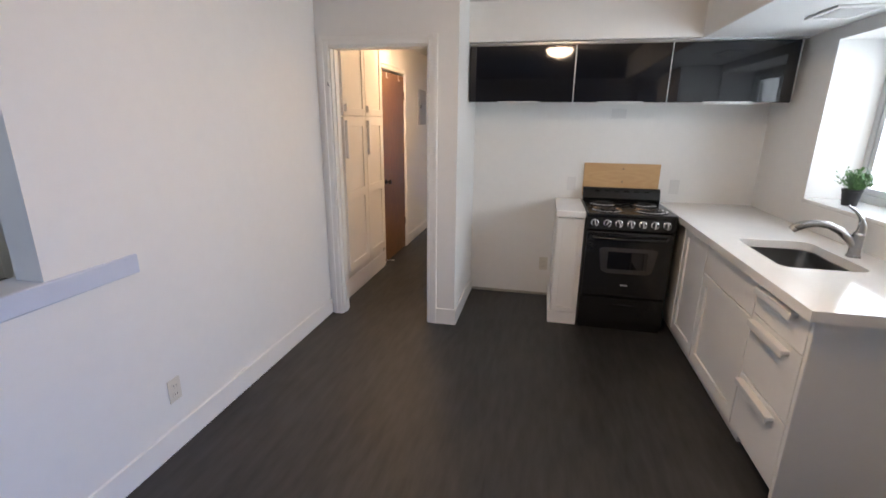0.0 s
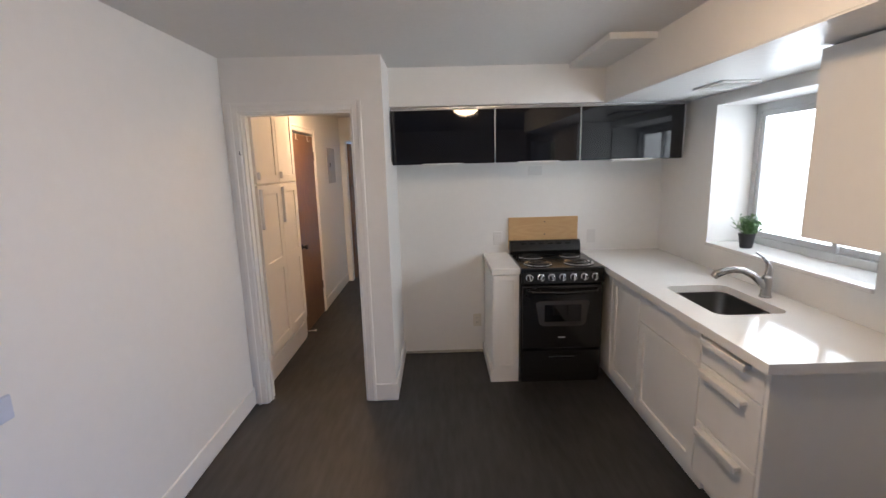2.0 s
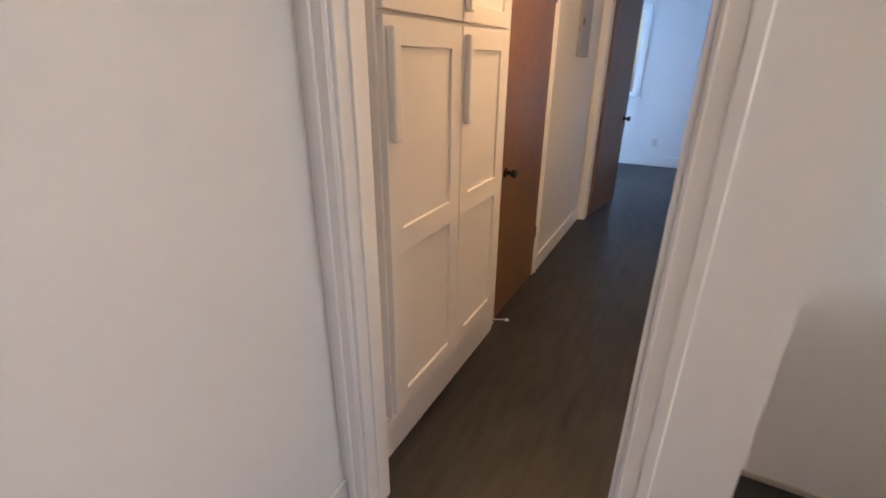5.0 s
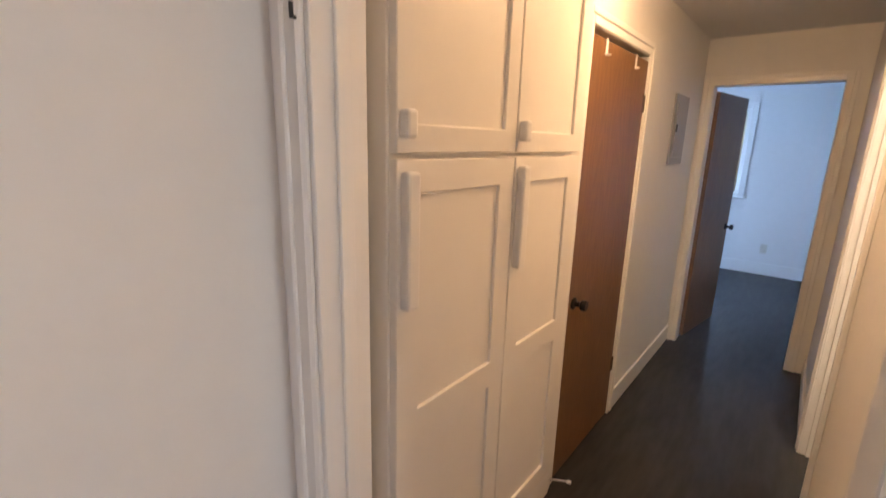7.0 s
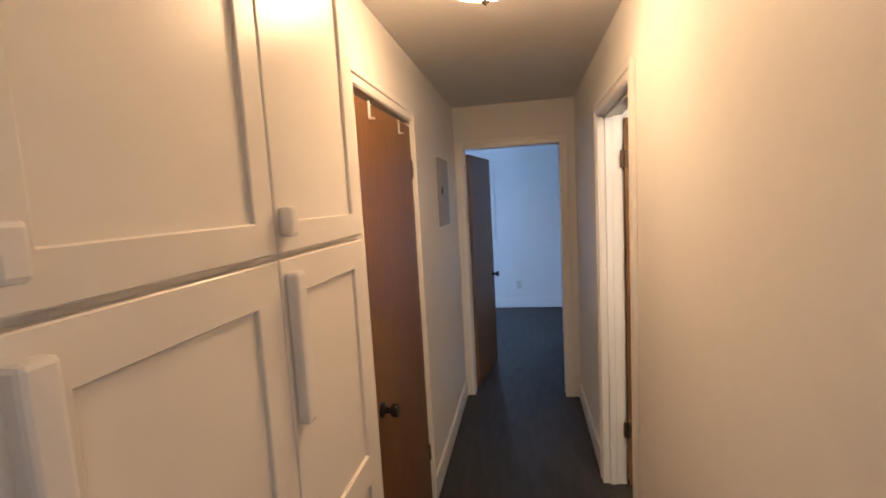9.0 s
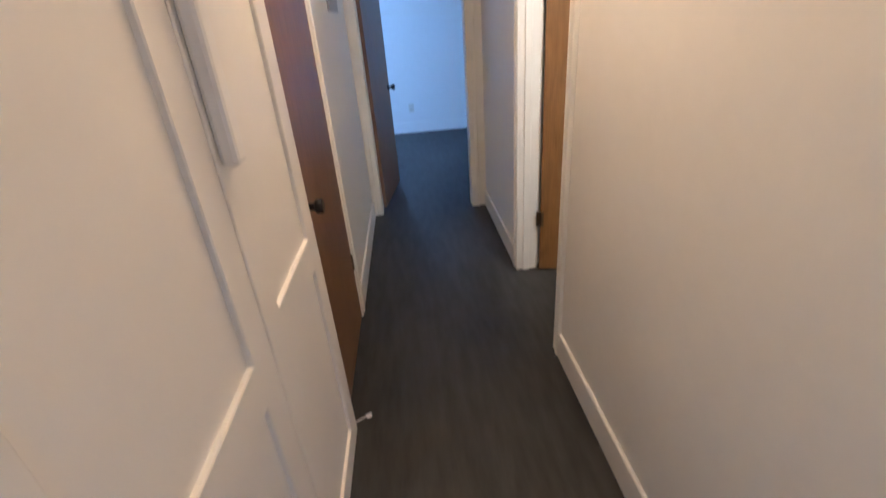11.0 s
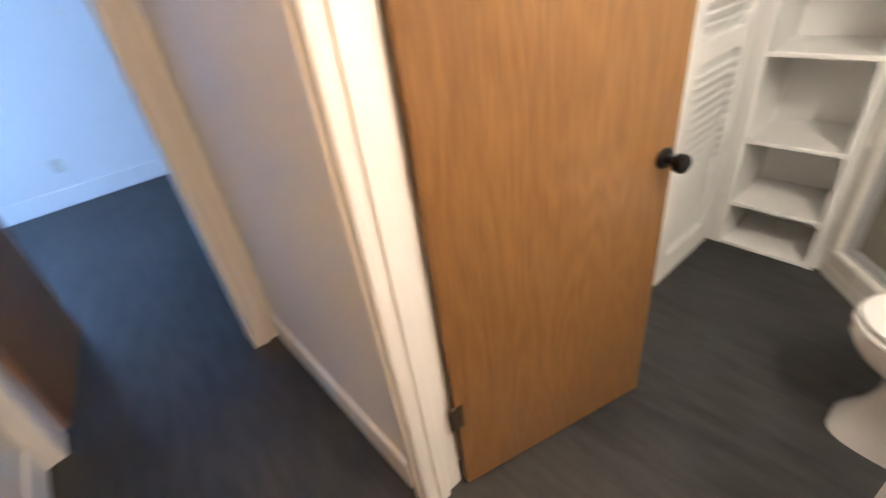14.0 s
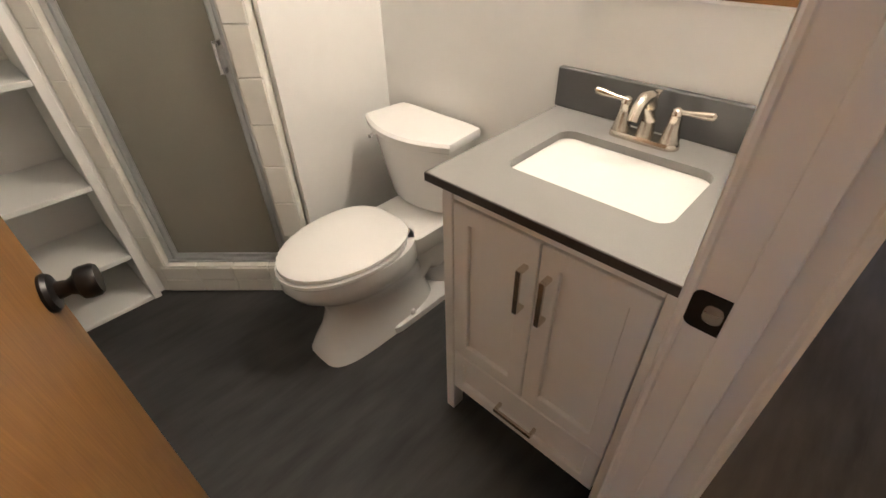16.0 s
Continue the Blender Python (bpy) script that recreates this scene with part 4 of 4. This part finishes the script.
# vanity top with basin cut-out
TX0, TX1, TY1 = 0.112, 0.682, 4.93
BX0, BX1, BY0, BY1 = 0.214, 0.575, 4.535, 4.792
bm = bmesh.new()
for b in ((TX0, BX0, vb, TY1 - 0.003), (BX1, TX1 - 0.003, vb, TY1 - 0.003), (BX0, BX1, vb, BY0), (BX0, BX1, BY1, TY1 - 0.003)):
    bx(bm, b[0], b[1], b[2], b[3], VT - 0.02, VT)
bmesh.ops.remove_doubles(bm, verts=bm.verts, dist=0.0005)
vt = part("countertop", bm, GREYTOP, van, "grey quartz vanity top")
part("front_edge", bx(box(TX0, TX1, TY1 - 0.0025, TY1, VT - 0.021, VT - 0.001), TX1 - 0.0025, TX1, vb, TY1, VT - 0.021, VT - 0.001), DARKEDGE, vt, "dark front edge")
for qx, qy in ((1, 1), (-1, 1), (1, -1), (-1, -1)):
    kx, ky, r = (BX1 if qx > 0 else BX0), (BY1 if qy > 0 else BY0), 0.035
    ring = [(kx, ky)] + [(kx - qx * r + qx * r * math.cos(radians(a)), ky - qy * r + qy * r * math.sin(radians(a))) for a in range(0, 91, 15)]
    part("cut_out_corner", loft(bmesh.new(), [[(a, b, VT - 0.0195) for a, b in ring], [(a, b, VT - 0.0004) for a, b in ring]]), GREYTOP, van)
part("backsplash", box(TX0, 0.688, vb + 0.001, vb + 0.021, VT + 0.001, VT + 0.104, 0.002), SPLASH, vt, "dark grey polished backsplash")
cx, cy, w, d = (BX0 + BX1) / 2, (BY0 + BY1) / 2, BX1 - BX0, BY1 - BY0
basin = thing("bathroom_basin", cx, cy, VT - 0.15, "white porcelain undermount basin in the vanity top", "basin")
part("bowl", loft(bmesh.new(), [rounded(cx, cy, w + 0.03, d + 0.03, 0.04, VT - 0.0215), rounded(cx, cy, w - 0.006, d - 0.006, 0.035, VT - 0.0215), rounded(cx, cy, w - 0.012, d - 0.012, 0.035, VT - 0.03), rounded(cx, cy, w - 0.11, d - 0.05, 0.03, VT - 0.11), rounded(cx, cy, w - 0.16, d - 0.09, 0.03, VT - 0.122), rounded(cx, cy, 0.04, 0.04, 0.019, VT - 0.126)], cap=False), PORC, basin, smooth=True)
part("drain", lathe(bmesh.new(), [(0.024, -0.128), (0.024, -0.124), (0.018, -0.121), (0.004, -0.12)], 18, Matrix.Translation((cx, cy, VT))), NICKEL, basin, "nickel pop-up drain", True)

ff = thing("bathroom_faucet", 0.403, 4.478, VT, "brushed nickel two-handle centerset faucet behind the basin", "faucet")
fx, fy = 0.403, 4.478
part("base_plate", loft(bmesh.new(), [rounded(fx, fy, 0.165 - k, 0.052 - k, 0.024 - k / 2, VT + z) for k, z in ((0, 0.0005), (0, 0.008), (0.006, 0.014))]), NICKEL, ff, smooth=True)
part("spout", tube(bmesh.new(), [(fx, fy, VT + 0.012), (fx, fy, VT + 0.05), (fx, fy + 0.006, VT + 0.085), (fx, fy + 0.025, VT + 0.11), (fx, fy + 0.055, VT + 0.115), (fx, fy + 0.083, VT + 0.10), (fx, fy + 0.096, VT + 0.075)], [0.021, 0.016, 0.0145, 0.014, 0.0135, 0.0125, 0.0125], 16), NICKEL, ff, smooth=True)
part("lift_rod", tube(bmesh.new(), [(fx, fy - 0.022, VT + 0.01), (fx, fy - 0.022, VT + 0.1), (fx, fy - 0.022, VT + 0.112)], [0.003, 0.003, 0.008], 8), NICKEL, ff, smooth=True)
for s in (1, -1):
    hx = fx + s * 0.058
    hd = part("handle_body", lathe(bmesh.new(), [(0.022, 0.012), (0.021, 0.02), (0.014, 0.055), (0.0125, 0.075), (0.014, 0.078), (0.011, 0.088), (0.003, 0.093)], 18, Matrix.Translation((hx, fy, VT))), NICKEL, ff, smooth=True)
    part("lever", tube(bmesh.new(), [(hx, fy, VT + 0.083), (hx + s * 0.025, fy + 0.003, VT + 0.086), (hx + s * 0.055, fy + 0.006, VT + 0.09), (hx + s * 0.075, fy + 0.008, VT + 0.093), (hx + s * 0.08, fy + 0.008, VT + 0.093)], [0.006, 0.0055, 0.0085, 0.0085, 0.003], 12), NICKEL, hd, smooth=True)

mr = thing("bathroom_mirror", 0.385, 4.40, 1.11, "frameless wall mirror with white edge over the vanity", "mirror")
part("frame", box(0.12, 0.66, vb, vb + 0.015, 1.136, 1.88, 0.002), TRIM, mr, "white mirror frame")
part("glass", box(0.128, 0.652, vb + 0.0152, vb + 0.018, 1.144, 1.872), MIRROR, mr)
vl = thing("vanity_lamp", 0.52, 4.42, 2.05, "lit vanity bar lamp over the mirror", "wall lamp")
part("back_plate", box(0.28, 0.76, vb, vb + 0.02, 2.05, 2.13, 0.004), NICKEL, vl)
for x in (0.36, 0.52, 0.68):
    part("shade", lathe(bmesh.new(), [(0.025, 0.045), (0.04, 0.03), (0.052, 0), (0.055, -0.05), (0.05, -0.055), (0.01, -0.055)], 20, Matrix.Translation((x, vb + 0.085, 2.09))), VANITYGLASS, vl, "lit glass shade", True)

# toilet
tx = 1.12
toi = thing("toilet", tx, 4.75, 0, "white two-piece toilet with closed lid", "toilet")


def egg(w, y0, y1, z, seg=36, front=1.0):
    """A seat-shaped ring, blunt at the back (y0), rounded at the front (y1)."""
    ring = []
    mid = y0 + (y1 - y0) * 0.42
    for i in range(seg):
        a = 2 * math.pi * i / seg
        c, s = math.cos(a), math.sin(a)
        if s >= 0:
            ring.append((tx + w / 2 * (abs(c) ** front) * (1 if c > 0 else -1), mid + (y1 - mid) * s ** front, z))
        else:
            k = 0.62
            ring.append((tx + w / 2 * (abs(c) ** k) * (1 if c > 0 else -1) * (1 - 0.13 * abs(s)), mid + (mid - y0) * -(abs(s) ** k), z))
    return ring


part("lid", loft(bmesh.new(), [egg(0.335, 4.695, 5.125, 0.418), egg(0.345, 4.69, 5.132, 0.424), egg(0.343, 4.69, 5.13, 0.434), egg(0.31, 4.71, 5.105, 0.442), egg(0.15, 4.82, 5.0, 0.445)]), PORC, toi, smooth=True)
part("seat", loft(bmesh.new(), [egg(0.345, 4.70, 5.135, 0.396), egg(0.352, 4.70, 5.14, 0.403), egg(0.35, 4.70, 5.138, 0.414), egg(0.33, 4.71, 5.12, 0.416)]), PORC, toi, smooth=True)
part("bowl", loft(bmesh.new(), [egg(0.345, 4.66, 5.13, 0.394), egg(0.348, 4.66, 5.135, 0.36), egg(0.325, 4.65, 5.11, 0.315), egg(0.27, 4.64, 5.06, 0.27), egg(0.225, 4.62, 5.02, 0.23), egg(0.205, 4.60, 5.015, 0.18), egg(0.21, 4.58, 5.035, 0.10, front=0.75), egg(0.225, 4.56, 5.07, 0.04, front=0.6), egg(0.235, 4.55, 5.085, 0.001, front=0.5)]), PORC, toi, smooth=True)
part("foot_flange", loft(bmesh.new(), [rounded(tx, 4.66, 0.25, 0.36, 0.05, 0.001), rounded(tx, 4.66, 0.25, 0.36, 0.05, 0.03), rounded(tx, 4.66, 0.23, 0.34, 0.05, 0.038)]), PORC, toi, smooth=True)
for s in (1, -1):
    part("bolt_cap", lathe(bmesh.new(), [(0.014, 0.038), (0.014, 0.046), (0.008, 0.054), (0.002, 0.056)], 14, Matrix.Translation((tx + s * 0.108, 4.72, 0))), PORC, toi, "white bolt cap", True)
part("trapway", tube(bmesh.new(), [(tx, 4.86, 0.30), (tx, 4.75, 0.22), (tx, 4.66, 0.14), (tx, 4.58, 0.20), (tx, 4.50, 0.16), (tx, 4.47, 0.04)], [0.09, 0.088, 0.085, 0.08, 0.08, 0.085], 18), PORC, toi, smooth=True)
part("deck", loft(bmesh.new(), [rounded(tx, 4.575, 0.24, 0.26, 0.05, 0.30), rounded(tx, 4.575, 0.27, 0.29, 0.05, 0.35), rounded(tx, 4.575, 0.275, 0.30, 0.05, 0.388), rounded(tx, 4.575, 0.26, 0.285, 0.05, 0.394)]), PORC, toi, smooth=True)


def tank_ring(w, d, bow, z):
    """A flat-backed ring with a bowed front."""
    ring = []
    z -= 0.06 * (z - 0.396)
    for i in range(13):
        u = -1 + i / 6
        ring.append((tx + 0.027 + u * w * 0.53, 4.41 + d + bow * (1 - u * u), z))
    for i in range(13):
        u = 1 - i / 6
        ring.append((tx + 0.027 + u * w * 0.53 * 0.93, 4.41, z))
    return ring


part("tank", loft(bmesh.new(), [tank_ring(0.25, 0.10, 0.035, 0.396), tank_ring(0.29, 0.115, 0.045, 0.41), tank_ring(0.325, 0.13, 0.05, 0.52), tank_ring(0.36, 0.15, 0.055, 0.675), tank_ring(0.365, 0.152, 0.055, 0.692)]), PORC, toi, smooth=True)
part("tank_lid", loft(bmesh.new(), [tank_ring(0.37, 0.155, 0.058, 0.690), tank_ring(0.392, 0.165, 0.065, 0.700), tank_ring(0.395, 0.167, 0.065, 0.720), tank_ring(0.385, 0.16, 0.062, 0.730), tank_ring(0.30, 0.12, 0.05, 0.734)]), PORC, toi, smooth=True)
part("flush_lever", tube(bmesh.new(), [(tx + 0.172, 4.535, 0.645), (tx + 0.195, 4.55, 0.648), (tx + 0.20, 4.585, 0.642), (tx + 0.195, 4.60, 0.64)], [0.012, 0.007, 0.006, 0.007], 10), CHROME, toi, "chrome flush lever", True)
for s in (1, -1):
    part("lid_hinge", lathe(bmesh.new(), [(0.015, -0.02), (0.015, 0.02)], 12, pose(tx + s * 0.07, 4.70, 0.402, 0, 90)), PORC, toi, smooth=True)

# neo-angle shower
A_, B_ = Vector((1.458, 4.906, 0)), Vector((1.925, 5.335, 0))
along = (B_ - A_).normalized()
nrm = Vector((along.y, -along.x, 0))       # into the shower
SM = Matrix.Translation(A_) @ Matrix(((along.x, nrm.x, 0, 0), (along.y, nrm.y, 0, 0), (0, 0, 1, 0), (0, 0, 0, 1)))
SL = (B_ - A_).length
sw = thing("shower_enclosure", *((A_ + B_) / 2), "corner shower with almond tile jambs and grey obscure glass door", "shower")
part("curb", box(0.0, SL, 0.006, 0.10, 0.001, 0.132, 0, SM), GROUT, sw, "grouted tile curb")
part("jamb_core", bx(box(-0.035, 0.05, 0.001, 0.10, 0.001, CH - 0.002, 0, SM), SL - 0.06, SL + 0.005, 0.001, 0.10, 0.13, CH - 0.002, 0, SM), GROUT, sw)
metal = bmesh.new()
for b in ((0.053, 0.075, 0.03, 0.062, 0.15, 1.95), (SL - 0.085, SL - 0.063, 0.03, 0.062, 0.15, 1.95), (0.053, SL - 0.063, 0.026, 0.066, 0.136, 0.152), (0.053, SL - 0.063, 0.026, 0.066, 1.95, 1.975)):
    bx(metal, *b, 0.003, SM)
fr = part("door_frame", metal, ALU, sw, "aluminium shower frame")
bm = bmesh.new()
for b in ((0.077, 0.095, 0.036, 0.056, 0.158, 1.94), (SL - 0.105, SL - 0.087, 0.036, 0.056, 0.158, 1.94), (0.095, SL - 0.105, 0.036, 0.056, 0.158, 0.178), (0.095, SL - 0.105, 0.036, 0.056, 1.92, 1.94)):
    bx(bm, *b, 0.003, SM)
sd = part("shower_door", bm, ALU, sw, "aluminium door rails")
part("pane", box(0.093, SL - 0.103, 0.043, 0.048, 0.176, 1.922, 0, SM), FROST, sd, "grey obscure glass")
bm = bmesh.new()
bx(bm, 0.082, 0.092, 0.0, 0.008, 0.905, 0.995, 0.003, SM)
for z in (0.91, 0.99):
    bx(bm, 0.082, 0.092, 0.004, 0.037, z - 0.006, z + 0.006, 0.002, SM)
part("handle", bm, CHROME, sd, "chrome pull handle")
wall("wall_shower_return", [(1.53, 2.6, 4.39, 4.42, 0, CH)])

# shelves in the niche
NX, NY0, NY1 = 1.90, 5.352, 5.735
ns = thing("shelf_niche", 2.06, 5.54, 0, "built-in white open shelves beside the shower", "shelves")
part("side_panel", box(NX, 2.25, NY0, NY0 + 0.03, 0.002, CH - 0.002, 0.002), TRIM, ns)
part("side_panel", box(NX, 2.25, NY1, NY1 + 0.03, 0.002, CH - 0.002, 0.002), TRIM, ns)
part("back_panel", box(2.25, 2.27, NY0, NY1 + 0.03, 0.002, CH - 0.002), TRIM, ns)
for z in (0.022, 0.24, 0.548, 0.912, 1.25, 1.62, 1.98):
    part("shelf", box(NX + 0.004, 2.25, NY0 + 0.031, NY1 - 0.001, z - 0.02, z, 0.002), TRIM, ns)
wall("wall_niche_side", [(NX + 0.01, 2.6, NY1 + 0.031, 5.83, 0, CH)])

# louvred door on the far bathroom wall
lv = thing("door_4", 1.6, 5.81, 0, "white louvred closet door", "door", kind="structure")
bm = bmesh.new()
for b in ((1.36, 1.43, 0.012, 2.0), (1.80, 1.87, 0.012, 2.0), (1.43, 1.80, 0.012, 0.14), (1.43, 1.80, 0.95, 1.03), (1.43, 1.80, 1.93, 2.0)):
    bx(bm, b[0], b[1], 5.80, 5.825, b[2], b[3], 0.003)
part("frame", bm, TRIM, lv)
for z0, z1 in ((0.155, 0.945), (1.045, 1.925)):
    for i in range(int((z1 - z0) / 0.038)):
        part("slat", box(1.431, 1.799, -0.003, 0.003, -0.02, 0.02, 0, pose(0, 5.812, z0 + 0.02 + i * 0.038, 35)), TRIM, lv)

sp = thing("strike_plate", 0.09, 5.033, 0.92, "black strike plate on the bathroom door jamb", "strike plate")
bm = bmesh.new()
ring_o = rounded(0, 0, 0.058, 0.058, 0.012, 0)
ring_i = rounded(0, 0, 0.022, 0.028, 0.009, 0)
m = pose(0.080, 5.0325, 0.914, -90)
lo = [bm.verts.new(m @ Vector((a, b, 0.002))) for a, b, _ in ring_o]
li = [bm.verts.new(m @ Vector((a, b, 0.002))) for a, b, _ in ring_i]
lb = [bm.verts.new(m @ Vector((a, b, -0.0))) for a, b, _ in ring_o]
for i in range(len(lo)):
    j = (i + 1) % len(lo)
    bm.faces.new((lo[i], lo[j], li[j], li[i]))
    bm.faces.new((lo[i], lb[i], lb[j], lo[j]))
part("plate", bm, BRONZE, sp)
part("latch_pocket", box(-0.011, 0.011, -0.014, 0.014, 0.0, 0.0012, 0, m), STEEL, sp)

# ---- tiles, last ----
def tile_mesh(name, w, d, h, r=0.003):
    bm = box(-w / 2, w / 2, 0, d, 0, h, r)
    me = bpy.data.meshes.new(name)
    bm.to_mesh(me)
    bm.free()
    me.materials.append(TILE)
    return me


def place(me, name, parent, m):
    ob = new(name, me)
    ob.parent = parent
    ob.matrix_basis = Matrix.Translation(-ORIGIN[parent.name]) @ m
    return ob


long_tile, jamb_tile = tile_mesh("curb_tile", 0.148, 0.008, 0.062), tile_mesh("jamb_tile", 0.052, 0.016, 0.149, 0.0025)
cap_tile = tile_mesh("cap_tile", 0.148, 0.10, 0.007)
for i in range(4):
    x = 0.075 + i * 0.1505
    if x < SL:
        for z in (0.004, 0.069):
            place(long_tile, "tile", sw, SM @ Matrix.Translation((x, -0.003, z)))
        place(cap_tile, "tile", sw, SM @ Matrix.Translation((x, 0.0, 0.1325)))
wide_tile = tile_mesh("wide_jamb_tile", 0.078, 0.018, 0.149, 0.003)
for i in range(15):
    place(jamb_tile, "tile", sw, SM @ Matrix.Translation((SL - 0.03, -0.003, 0.141 + i * 0.1505)))
    place(wide_tile, "tile", sw, SM @ Matrix.Translation((0.006, -0.005, 0.141 + i * 0.1505)))
